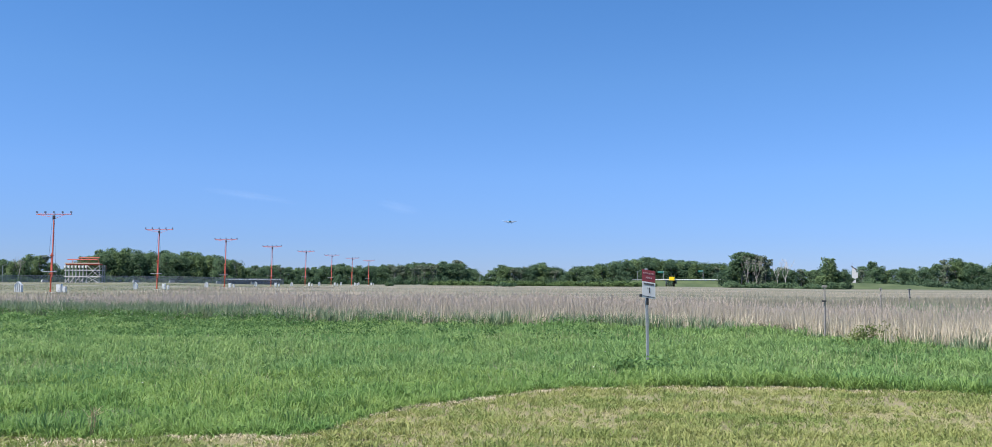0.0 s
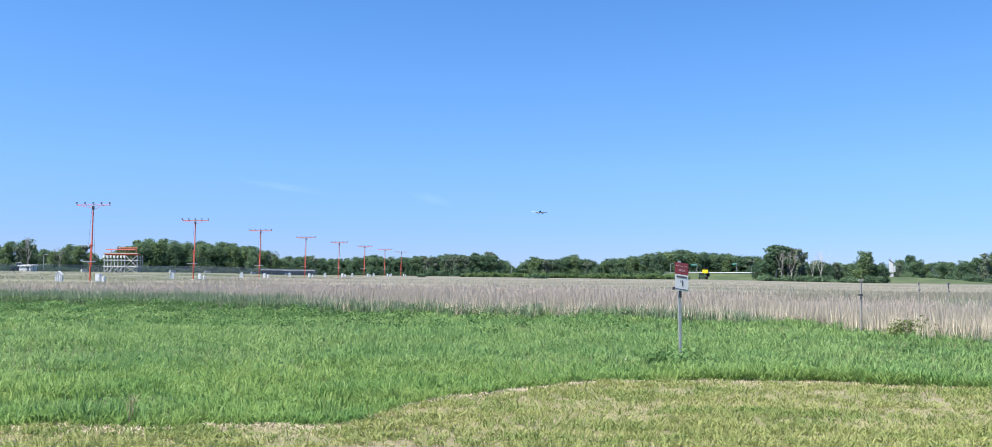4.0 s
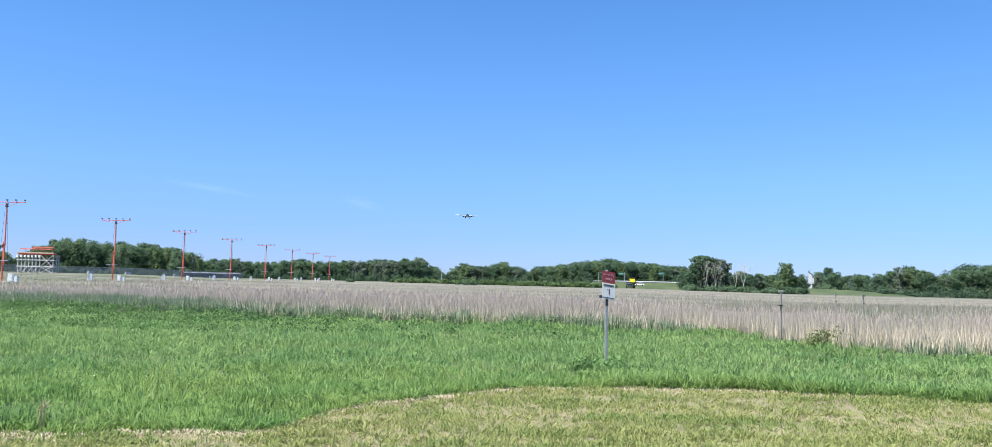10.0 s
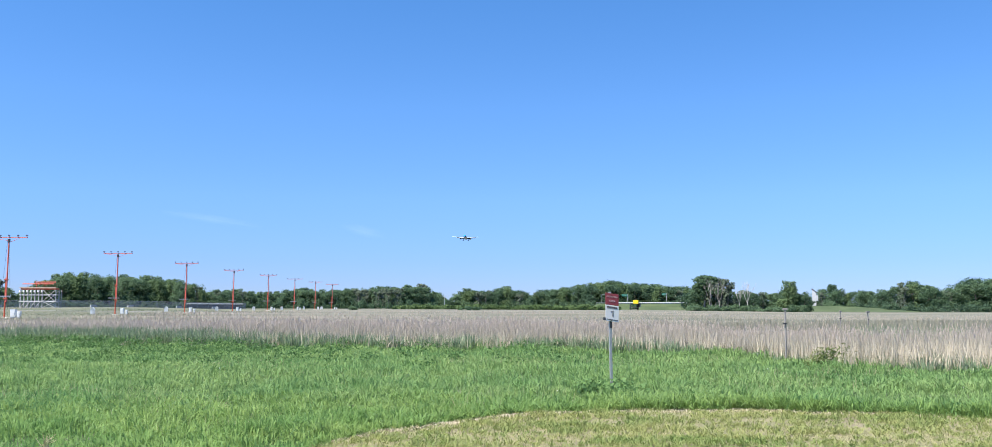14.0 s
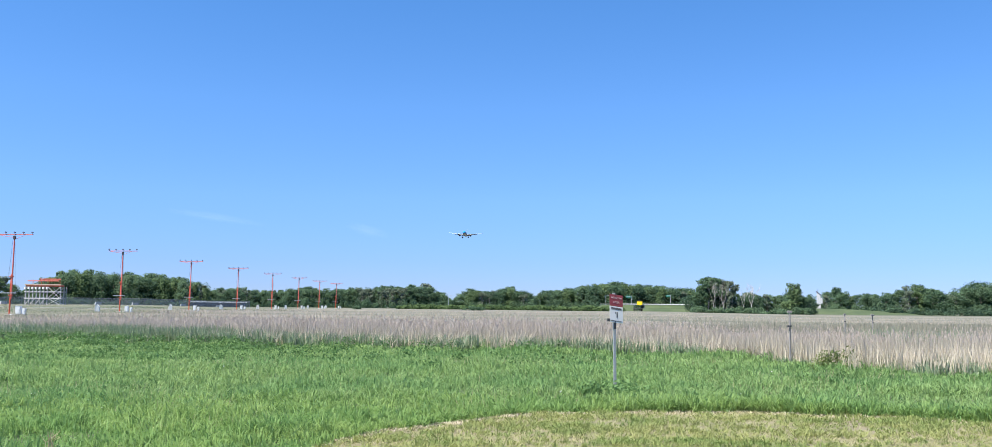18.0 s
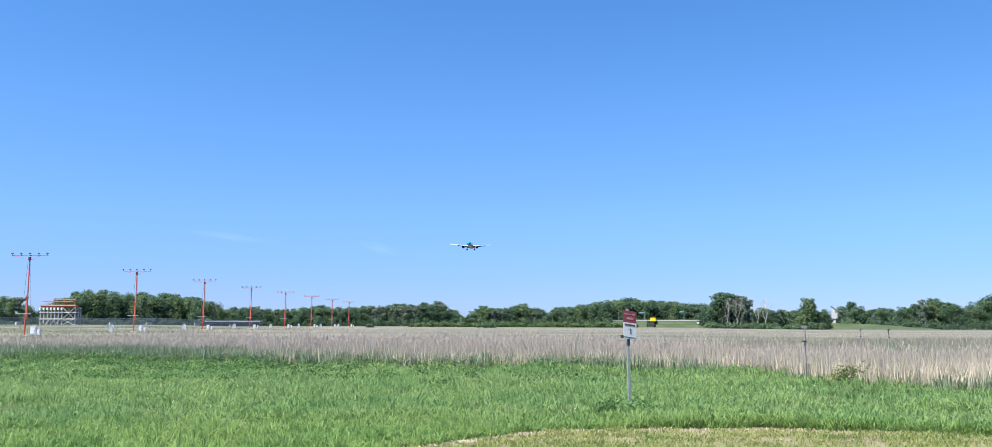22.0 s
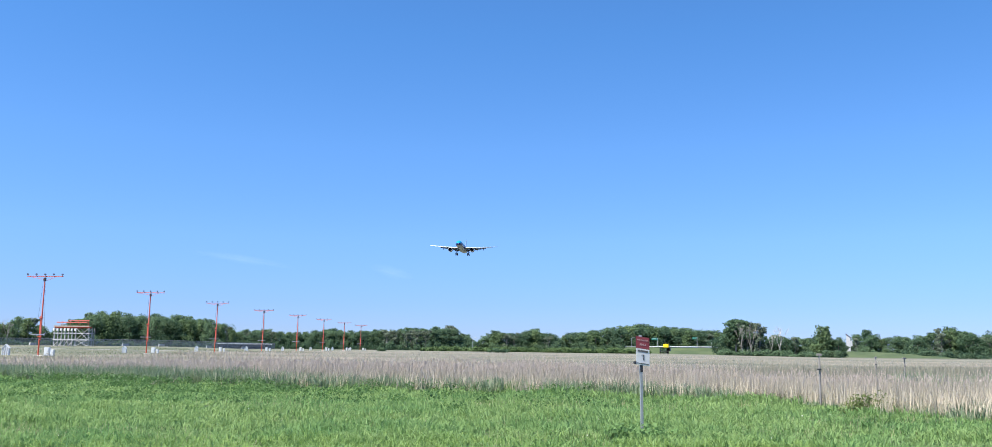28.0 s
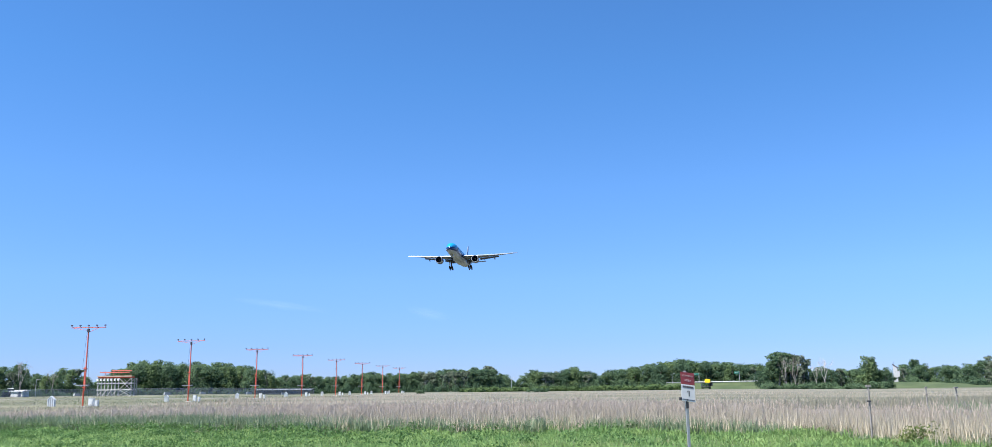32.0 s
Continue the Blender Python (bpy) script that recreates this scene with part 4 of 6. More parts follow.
def build_platform():
    """A timber trestle with an orange light bar on its deck."""
    x, y, z = polar(26.56, 230)
    t = thing("timber_trestle", "weathered timber trestle with orange beams on its deck", "trestle", at=pose(x, y, z, 0, 0, -4))
    high = EYE + 230 * math.tan(radians(1.0)) - z
    half, deep = 4.15, 1.4
    for row, yy in enumerate((-deep / 2, deep / 2)):
        for i in range(8):
            xx = -half + i * 0.86 if i < 7 else half
            bm = bmesh.new()
            if row and i % 2 == 0 and i < 7:
                continue
            beam(bm, (xx, yy, -0.3), (xx, yy, high), 0.2, 0.2)
            post = part("post", bm, "timber", t)
            if i < 7 and row == 0:
                bm = bmesh.new()
                box(bm, (xx, yy - 0.30, high - 0.34), (0.3, 0.34, 0.5), bevel=0.02)
                part("cap_block", bm, "white", post, "white painted cap block")
    for yy in (-deep / 2 - 0.18, deep / 2 + 0.18):
        for zz in (high * 0.36, high * 0.72):
            bm = bmesh.new()
            box(bm, (0, yy, zz), (2 * half + 0.5, 0.1, 0.24))
            part("rail", bm, "timber_pale", t)
        for a, b, z0, z1 in ((1.3, half, 0.36, 0.98), (half, 1.3, 0.36, 0.98), (1.3, half, 0.02, 0.36), (half, 1.3, 0.02, 0.36)):
            bm = bmesh.new()
            beam(bm, (a, yy - 0.11, high * z0), (b, yy - 0.11, high * z1), 0.17, 0.08)
            part("brace", bm, "timber_pale", t)
        for i in range(4):
            bm = bmesh.new()
            beam(bm, (-half + 0.2 + i * 1.2, yy - 0.11, 0.1), (-half + 1.3 + i * 1.2, yy - 0.11, high * 0.36), 0.13, 0.08)
            part("brace", bm, "timber_pale", t)
    bm = bmesh.new()
    box(bm, (-0.1, 0.1, high + 0.2), (2 * half, deep, 0.36))
    part("deck", bm, "orange_dark", t, "rust-brown deck")
    bm = bmesh.new()
    box(bm, (-0.1, -deep / 2 - 0.05, high + 0.45), (2 * half + 0.3, 0.2, 0.26))
    part("edge_beam", bm, "timber_tan", t, "tan edge beam")
    for xx, w, zz in ((1.3, 5.0, high + 1.75), (-0.4, 7.4, high + 1.35)):
        bm = bmesh.new()
        box(bm, (xx, -0.2, zz), (w, 0.16, 0.2), bevel=0.02)
        part("light_bar", bm, "orange", t, "orange painted light bar")
    for xx in (-2.8, -0.8, 1.2, 3.6):
        bm = bmesh.new()
        rod(bm, (xx, -0.2, high + 0.1), (xx, -0.2, high + 1.6), 0.05, None, 6)
        part("stanchion", bm, "orange_dark", t)
    bm = bmesh.new()
    box(bm, (half + 0.3, deep / 2 + 0.35, high * 0.5), (0.14, 0.14, high * 1.0))
    part("end_post", bm, "timber", t)


def build_fence():
    """A chain-link fence along the far side of the airfield: posts, rails and wires."""
    t = thing("chain_link_fence", "grey chain-link perimeter fence before the wood", "fence")
    a = np.array(polar(37, 330))
    b = np.array(polar(15.2, 360))
    n = 64
    pts = [a + (b - a) * i / n for i in range(n + 1)]
    pts = [(p[0], p[1], float(gz(p[0], p[1]))) for p in pts]
    first = None
    for p in pts:
        if first is None:
            bm = bmesh.new()
            rod(bm, (0, 0, -0.2), (0, 0, 2.35), 0.06, None, 6)
            first = part("post", bm, "netting", t)
            first.matrix_basis = pose(*p)
        else:
            again("post", first, t, pose(*p))
    for zz in (0.15, 1.15, 2.3):
        bm = bmesh.new()
        for p, q in zip(pts, pts[1:]):
            rod(bm, (p[0], p[1], p[2] + zz), (q[0], q[1], q[2] + zz), 0.035, None, 5)
        part("rail", bm, "netting", t)
    bm = bmesh.new()
    for p, q in zip(pts, pts[1:]):
        for k in range(16):
            f0, f1 = k / 16, (k + 1.6) / 16
            for z0, z1 in ((0.15, 2.3), (2.3, 0.15)):
                beam(bm, (p[0] + (q[0] - p[0]) * f0, p[1] + (q[1] - p[1]) * f0, p[2] + z0), (p[0] + (q[0] - p[0]) * f1, p[1] + (q[1] - p[1]) * f1, p[2] + z1), 0.05, 0.02)
    tagged(part("wire_netting", bm, "netting", t), kind="stuff")


def build_airfield():
    """Short grass round the masts, and a pale track behind them."""
    for name, x0, x1, y0, y1, lift, material, label in (
            ("airfield_verge", -240, -44, 40, 390, 0.02, "airfield", "short dry airfield grass round the light masts"),
            ("gravel_track", -190, -46, 167, 171.5, 0.05, "gravel", "pale gravel track crossing between the light masts"),
            ("perimeter_road", -136, -126, 120, 385, 0.05, "gravel", "pale grey road across the airfield grass")):
        nx, ny = (40, 60) if lift < 0.03 else (60, 4) if x1 - x0 > y1 - y0 else (4, 60)
        xs, ys = np.linspace(x0, x1, nx), np.linspace(y0, y1, ny)
        v = np.array([(x, y, float(gz(x, y)) + lift) for x in xs for y in ys])
        tris = []
        for i in range(nx - 1):
            for j in range(ny - 1):
                a, b = i * ny + j, (i + 1) * ny + j
                tris += [(a, b, b + 1), (a, b + 1, a + 1)]
        tagged(sheet(name, v, tris, material), label, "ground", kind="structure")


def build_verge_growth():
    """Thin dry growth over the short airfield grass round the masts."""
    rng = np.random.default_rng(61)
    n = 60000
    x, y = rng.uniform(-130, -40, n), 45 + 150 * rng.uniform(0, 1, n) ** 1.3
    keep = (np.abs(np.degrees(np.arctan2(-x, y))) < 40) & (vnoise(x * 0.35, y, 0.09, 3) > 0.42)
    x, y = x[keep], y[keep]
    r = np.hypot(x, y)
    for name, share, material, label in (("dry_verge_grass", 0.55, "reed", "thin dry stalks over the airfield grass"), ("green_verge_grass", 0.45, "hedge", "low green growth over the airfield grass")):
        some = rng.uniform(0, 1, len(x)) < share
        blades(name, x[some], y[some], rng.uniform(0.08, 0.26, some.sum()), 0.012 + 0.0003 * r[some], np.abs(rng.normal(0.3, 0.3, some.sum())), material, rng, label, "grass", 0.5, True)


build_masts()
build_verge_growth()
build_cabinets()
build_platform()
build_fence()
build_airfield()


# ---- the meadow's sign and posts ----
def build_sign():
    x, y, z = polar(-7.65, 17.76)
    t = thing("warning_sign", "red and white warning sign on a grey post in grass", "sign", at=pose(x, y, z, 0, 0, 12))
    d = 17.76
    top, mid, low = EYE + d * math.tan(radians(0.91)), EYE + d * math.tan(radians(0.18)), EYE + d * math.tan(radians(-0.83))
    bm = bmesh.new()
    box(bm, (0.0, 0, low / 2 + 0.2), (0.052, 0.045, low + 0.75), pose(0, 0, 0, 0, -0.6, 0), bevel=0.006)
    part("post", bm, "grey", t)
    w, tilt = 0.272, Matrix(((1, 0, 0, 0), (0, 1, 0, 0), (-0.14, 0, 1, 0), (0, 0, 0, 1)))    # the plates hang askew
    mx = 0.022
    bm = bmesh.new()
    box(bm, (mx, -0.045, (top + mid) / 2), (w, 0.006, top - mid), tilt, bevel=0.002)
    red = part("red_panel", bm, "sign_red", t, "red upper panel with pale lettering")
    bm = bmesh.new()
    box(bm, (mx, -0.045, (mid + low) / 2 - 0.004), (w, 0.006, mid - low), tilt, bevel=0.002)
    white = part("white_panel", bm, "sign_white", t, "white lower panel with dark lettering")

    def bar(parent, material, dx, zz, bw, bh):
        bm = bmesh.new()
        box(bm, (mx + dx, -0.0505, zz), (bw, 0.003, bh), tilt)
        part("lettering_bar", bm, material, parent)

    def words(parent, material, text, zz, size, dx=0.0):
        cu = bpy.data.curves.new("lettering", "FONT")
        cu.body, cu.size, cu.align_x, cu.align_y, cu.extrude = text, size, "CENTER", "CENTER", 0.001
        o = new("lettering", cu)
        me = bpy.data.meshes.new_from_object(o)
        bpy.data.objects.remove(o)
        me.materials.append(M[material])
        o = new("lettering", me)
        o.parent = parent
        me.transform(pose(mx + dx, -0.0515, zz) @ tilt @ pose(0, 0, 0, 90))

    words(red, "sign_pale", "RESTRICTED", top - 0.065, 0.040)
    words(red, "sign_pale", "AREA", top - 0.15, 0.056)
    bar(white, "sign_ink", 0.0, mid - 0.045, 0.21, 0.036)
    bar(white, "sign_ink", 0.015, (mid + low) / 2 - 0.01, 0.02, 0.11)
    bar(white, "sign_ink", -0.02, (mid + low) / 2 + 0.03, 0.012, 0.03)
    bar(white, "sign_ink", 0.0, low + 0.03, 0.23, 0.012)
    for zz in (top - 0.014, low + 0.02):
        bm = bmesh.new()
        rod(bm, (0, -0.06, zz), (0, 0.03, zz), 0.008, None, 8)
        part("bolt", bm, "dark", t)
    bm = bmesh.new()
    box(bm, (0, -0.028, low - 0.06), (0.05, 0.02, 0.14), bevel=0.004)
    part("clamp", bm, "dark", t, "dark mounting clamp")
    bm = bmesh.new()
    box(bm, (-0.135, -0.03, low + 0.05), (0.05, 0.05, 0.06), bevel=0.008)
    part("bracket", bm, "dark", t, "dark bracket at the plate's lower corner")


def build_posts():
    rows = ((-18.2, 30.0, 0.01, 0), (-21.32, 56.0, -0.14, 1), (-22.84, 52.0, -0.17, 2))
    for az, r, top, k in rows:
        x, y, z = polar(az, r)
        high = EYE + r * math.tan(radians(top))
        t = thing("fence_post", "weathered grey fence post standing among dry reeds", "post", "posts in the reeds", at=pose(x, y, z, 0, 0, k * 20))
        bm = bmesh.new()
        rod(bm, (0, 0, -0.2), (0.01, 0, high), 0.034, 0.030, 8)
        part("shaft", bm, "post_wood", t)
        bm = bmesh.new()
        box(bm, (0.01, 0, high - 0.04), (0.15 if k != 2 else 0.34, 0.07, 0.07), bevel=0.008)
        part("cross_piece", bm, "post_wood", t)
        bm = bmesh.new()
        box(bm, (-0.02, -0.05, high * 0.72), (0.13, 0.03, 0.05))
        part("insulator", bm, "dark", t)


# ---- highway ----
def build_highway():
    r = 450.0
    deck = EYE + r * math.tan(radians(0.30))
    # embankment: a long trapezium of grass, broken by the underpass
    for name, a0, a1 in (("embankment", -6.2, -8.84), ("embankment", -9.52, -14.5)):
        secs = []
        for i in range(13):
            az = a0 + (a1 - a0) * i / 12
            x, y, z = polar(az, r)
            u = Vector((x, y, 0)).normalized()
            h = deck - 0.25
            if a0 > -8 and i < 3:
                h = z + (deck - 0.25 - z) * i / 3 + 0.05
            secs.append([u * (r - 15) + Vector((0, 0, z - 0.3)), u * (r - 6.3) + Vector((0, 0, h)), u * (r + 18) + Vector((0, 0, h)), u * (r + 30) + Vector((0, 0, z - 0.3))])
        bm = bmesh.new()
        loft(bm, secs)
        tagged(part(name, bm, "lawn"), "green grassed highway embankment", "embankment", kind="structure")
    x0, y0, _ = polar(-8.0, r)
    x1, y1, _ = polar(-14.5, r)
    t = thing("highway_bridge", "pale concrete highway bridge with a dark underpass", "bridge")
    a, b = Vector((x0, y0, deck)), Vector((x1, y1, deck))
    bm = bmesh.new()
    u = Vector((x0 + x1, y0 + y1, 0)).normalized()
    # made 22 m deep so that its shadow fills the underpass
    box(bm, (a + b) / 2 + u * 5.4, ((b - a).length, 22.0, 0.28), pose(0, 0, 0, 0, 0, math.degrees(math.atan2(y1 - y0, x1 - x0))))
    part("deck", bm, "concrete", t)
    u = Vector((x0 + x1, y0 + y1, 0)).normalized()
    ang = pose(0, 0, 0, 0, 0, math.degrees(math.atan2(y1 - y0, x1 - x0)))
    for off in (-5.6, 16.5):
        bm = bmesh.new()
        box(bm, (a + b) / 2 + u * off + Vector((0, 0, 0.27)), ((b - a).length, 0.3, 0.28), ang)
        part("parapet", bm, "white" if off < 0 else "concrete", t)
    for az in (-9.32,):
        for off in (0.0, 9.0):
            x, y, z = polar(az, r + off)
            bm = bmesh.new()
            rod(bm, (x, y, z - 0.2), (x, y, deck - 0.2), 0.3, None, 10)
            part("pier", bm, "concrete", t)
    for az in (-8.84, -9.52):
        x, y, z = polar(az, r + 5.4)
        bm = bmesh.new()
        box(bm, (x, y, (z + deck) / 2 - 0.2), (1.0, 21, deck - z - 0.1), pose(0, 0, 0, 0, 0, az))
        part("abutment", bm, "concrete", t)

    # walls added at the back to shut the bright ground out of the underpass
    for az, wide in ((-9.68, 6.6), (-8.64, 2.2)):
        x, y, z = polar(az, r + 15.5)
        bm = bmesh.new()
        box(bm, (x, y, (z + deck) / 2 - 0.2), (wide, 0.6, deck - z - 0.1), pose(0, 0, 0, 0, 0, az))
        part("retaining_wall", bm, "concrete", t, "shaded concrete wall added inside the underpass to keep it dark")
    # the guard rail on the bank beside the bridge
    t = thing("guard_rail", "pale steel guard rail along the highway's edge", "guard rail")
    pts = [polar(-6.75 - 1.25 * i / 6, r - 5.6) for i in range(7)]
    bm = bmesh.new()
    for p, q in zip(pts, pts[1:]):
        beam(bm, (p[0], p[1], deck + 0.18), (q[0], q[1], deck + 0.18), 0.1, 0.2)
    part("rail", bm, "wire", t)
    for p in pts:
        bm = bmesh.new()
        rod(bm, (p[0], p[1] + 0.15, deck - 0.6), (p[0], p[1] + 0.15, deck + 0.3), 0.07, None, 6)
        part("post", bm, "grey", t)

    # the yellow board on the parapet
    x, y, z = polar(-9.22, r - 6.7)
    t = thing("yellow_board", "bright yellow rectangular board at the bridge parapet", "road sign", at=pose(x, y, z, 0, 0, -9))
    hz = EYE + (r - 6.7) * math.tan(radians(0.39)) - z
    bm = bmesh.new()
    box(bm, (0, 0, hz), (2.5, 0.12, 1.7), bevel=0.03)
    part("panel", bm, "yellow", t)
    for s in (-1, 1):
        bm = bmesh.new()
        rod(bm, (s * 1.0, 0.12, deck - z - 0.1), (s * 1.0, 0.12, hz + 0.8), 0.08, None, 8)
        part("leg", bm, "grey", t)

    # green direction boards on tall posts
    for az, top, w in ((-8.55, 0.80, 3.4), (-11.0, 0.86, 2.6)):
        x, y, z = polar(az, r + 22)
        hz = EYE + (r + 22) * math.tan(radians(top)) - z
        t = thing("highway_sign", "green highway direction board on a tall pale post", "road sign", "highway signs", at=pose(x, y, z, 0, 0, -9))
        bm = bmesh.new()
        rod(bm, (w * 0.42, 0, -0.2), (w * 0.42, 0, hz + 0.6), 0.16, 0.12, 8)
        part("post", bm, "wire", t)
        bm = bmesh.new()
        box(bm, (-0.2, -0.25, hz), (w * 0.85, 0.1, 1.05), bevel=0.03)
        part("panel", bm, "sign_green", t)
        bm = bmesh.new()
        box(bm, (-0.2, -0.32, hz + 0.1), (w * 0.6, 0.03, 0.16))
        part("lettering_bar", bm, "wire", t)
    for az, top in ((-12.0, 0.75), (-7.1, 0.85), (2.9, 0.75), (30.72, 0.96)):
        rr = r + 18 if az < 0 else 360
        x, y, z = polar(az, rr)
        hz = EYE + rr * math.tan(radians(top)) - z
        t = thing("lamp_post", "slender grey lamp post before the distant trees", "lamp post", at=pose(x, y, z))
        bm = bmesh.new()
        rod(bm, (0, 0, -0.2), (0, 0, hz), 0.13, 0.08, 8)
        part("pole", bm, "grey", t)
        bm = bmesh.new()
        rod(bm, (0, 0, hz - 0.05), (1.1, 0, hz + 0.1), 0.06, None, 6)
        part("arm", bm, "grey", t)
        bm = bmesh.new()
        box(bm, (1.3, 0, hz + 0.08), (0.6, 0.25, 0.15), bevel=0.02)
        part("head", bm, "grey", t)

    # the grassed bank by the tower
    secs = []
    for i in range(9):
        az = -19.2 - 7.0 * i / 8
        x, y, z = polar(az, 420)
        u = Vector((x, y, 0)).normalized()
        h = EYE + 420 * math.tan(radians(0.16)) - 2.6 * (i / 8) ** 2 * 1.2
        secs.append([u * 408 + Vector((0, 0, z - 0.3)), u * 424 + Vector((0, 0, h)), u * 446 + Vector((0, 0, h)), u * 470 + Vector((0, 0, z - 0.3))])
    bm = bmesh.new()
    loft(bm, secs)
    tagged(part("grass_bank", bm, "lawn"), "low green grassed bank beyond the meadow", "embankment", kind="structure")


def build_tower():
    r = 452.0
    x, y, z = polar(-19.92, r)
    t = thing("white_tower", "slim white tower with a dark sloping roof among trees", "tower", at=pose(x, y, z, 0, 0, -20))
    high = EYE + r * math.tan(radians(1.10)) - z
    w = 1.75
    bm = bmesh.new()
    pts = [(-w * 0.62, -w / 2), (w * 0.38, -w / 2), (w * 0.38, w / 2), (-w * 0.62, w / 2)]
    loft(bm, [[(px, py, -0.3) for px, py in pts], [(px * 0.95, py, high - (1.6 if px > 0 else 0.0)) for px, py in pts]])
    part("shaft", bm, "tower_white", t)
    bm = bmesh.new()
    box(bm, (w * 0.62, 0, high * 0.62), (w * 0.5, w * 0.8, high * 0.26), bevel=0.05)
    part("cabin", bm, "tower_white", t)
    bm = bmesh.new()
    beam(bm, (-w * 0.75, 0, high + 0.5), (w * 0.62, 0, high - 1.35), w * 1.15, 0.5)
    part("roof", bm, "roof", t, "dark sloping roof")
    bm = bmesh.new()
    rod(bm, (-w * 0.35, 0, high + 0.2), (-w * 0.35, 0, high + 1.7), 0.08, 0.04, 6)
    part("finial", bm, "dark", t)
    for zz in (0.35, 0.7):
        bm = bmesh.new()
        box(bm, (-w * 0.15, -w / 2 - 0.02, high * zz), (0.35, 0.06, 0.5))
        part("window", bm, "wire", t)


def build_shed():
    r = 340.0
    x, y, z = polar(31.5, r)
    t = thing("white_shed", "long low white shed with a pale flat roof", "shed", at=pose(x, y, z, 0, 0, -8))
    bm = bmesh.new()
    box(bm, (0, 0, 0.8), (4.6, 3, 1.9), bevel=0.03)
    part("wall", bm, "white", t)
    bm = bmesh.new()
    box(bm, (0, 0, 1.95), (5.2, 3.6, 0.35), pose(0, 0, 0, 4))
    part("roof", bm, "white", t)
    bm = bmesh.new()
    box(bm, (1.2, -1.52, 0.75), (0.9, 0.06, 1.7))
    part("door", bm, "wing_shade_grey", t)
    # the flat white roof beyond the fence
    x, y, z = polar(17.0, 375)
    t = thing("flat_roofed_building", "low dark building with a flat white roof edge", "building", at=pose(x, y, z, 0, 0, 16))
    top = 3.16 - z
    bm = bmesh.new()
    box(bm, (0, 0, top / 2 - 0.1), (20.6, 5, top + 0.1))
    part("wall", bm, "roof", t)
    bm = bmesh.new()
    box(bm, (0, 0, top + 0.1), (21.6, 6, 0.42))
    part("roof", bm, "white", t)


def build_plants():
    rng = np.random.default_rng(41)
    x, y, z = polar(-7.55, 17.6)
    cs = [(x + rng.normal(0, 0.34), y + rng.normal(-0.1, 0.2), 0.16 + rng.uniform(0, 0.14)) for _ in range(14)]
    tagged(leaves_mesh("weed_clump", cs, [(0.20, 0.20, 0.13)] * 14, 900, 0.042, rng, "sedge"), "leafy green weeds round the sign post's foot", "weeds", kind="stuff")
    cs = []
    while len(cs) < 560:
        x, y = rng.uniform(-34, 3), rng.uniform(20, 46)
        d = float(reed_edge(x)) - y
        if -1.5 < d < 13 and rng.uniform() < (1.15 - max(d, 0) / 13) * float(patchy(np.array(x), np.array(y), 0.6, 4)) * (0.35 + 0.65 * (x < -8)):
            cs.append((x, y, 0.2 + rng.uniform(0, 0.12) + 0.12 * (d < 2)))
    tagged(leaves_mesh("broadleaf_weeds", cs, [(0.40, 0.40, 0.15)] * len(cs), 26000, 0.038, rng, "weed"), "low leafy dark green weeds, darkened for shaded hollows among the grass", "weeds", kind="stuff")
    x, y, z = polar(-21.1, 27.4)
    cs = [(x + rng.normal(-0.05, 0.30), y + rng.normal(0.40, 0.25), 0.16 + rng.uniform(0, 0.40)) for _ in range(16)]
    tagged(leaves_mesh("olive_shrub", cs, [(0.26, 0.26, 0.20)] * 16, 800, 0.034, rng, "olive"), "low thin olive shrub at the edge of the reeds", "shrub", kind="stuff")
    x, y, z = polar(29.6, 11.1)
    bx, by, k = tufts(rng, x + rng.normal(0, 0.30, 20), y + rng.normal(0, 0.20, 20), 20, 0.07)
    keep = by > mown_edge(bx)
    bx, by = bx[keep], by[keep]
    n = len(bx)
    leaf_blades("sedge_tuft", bx, by, rng.uniform(0.24, 0.42, n), rng.uniform(0.014, 0.022, n), np.abs(rng.normal(0.55, 0.3, n)), "sedge", rng, "dense dark bluish-green sedge tuft at the mown edge", "sedge")
    x, y, z = polar(25.9, 11.0)
    t = thing("dry_stalk", "pale dry forked stalk standing in the grass", "dry plant", at=pose(x, y, 0))
    for k in range(7):
        bm = bmesh.new()
        a = Vector((rng.normal(0, 0.015), rng.normal(0, 0.015), 0))
        b = a + Vector((rng.normal(0, 0.03), rng.normal(0, 0.02), rng.uniform(0.20, 0.30)))
        rod(bm, a, b, 0.005, 0.004, 5)
        for _ in range(3):
            c = b + Vector((rng.normal(0.02, 0.05), rng.normal(0, 0.04), rng.uniform(0.04, 0.12)))
            rod(bm, b, c, 0.0035, 0.002, 4)
        part("stem", bm, "straws", t)


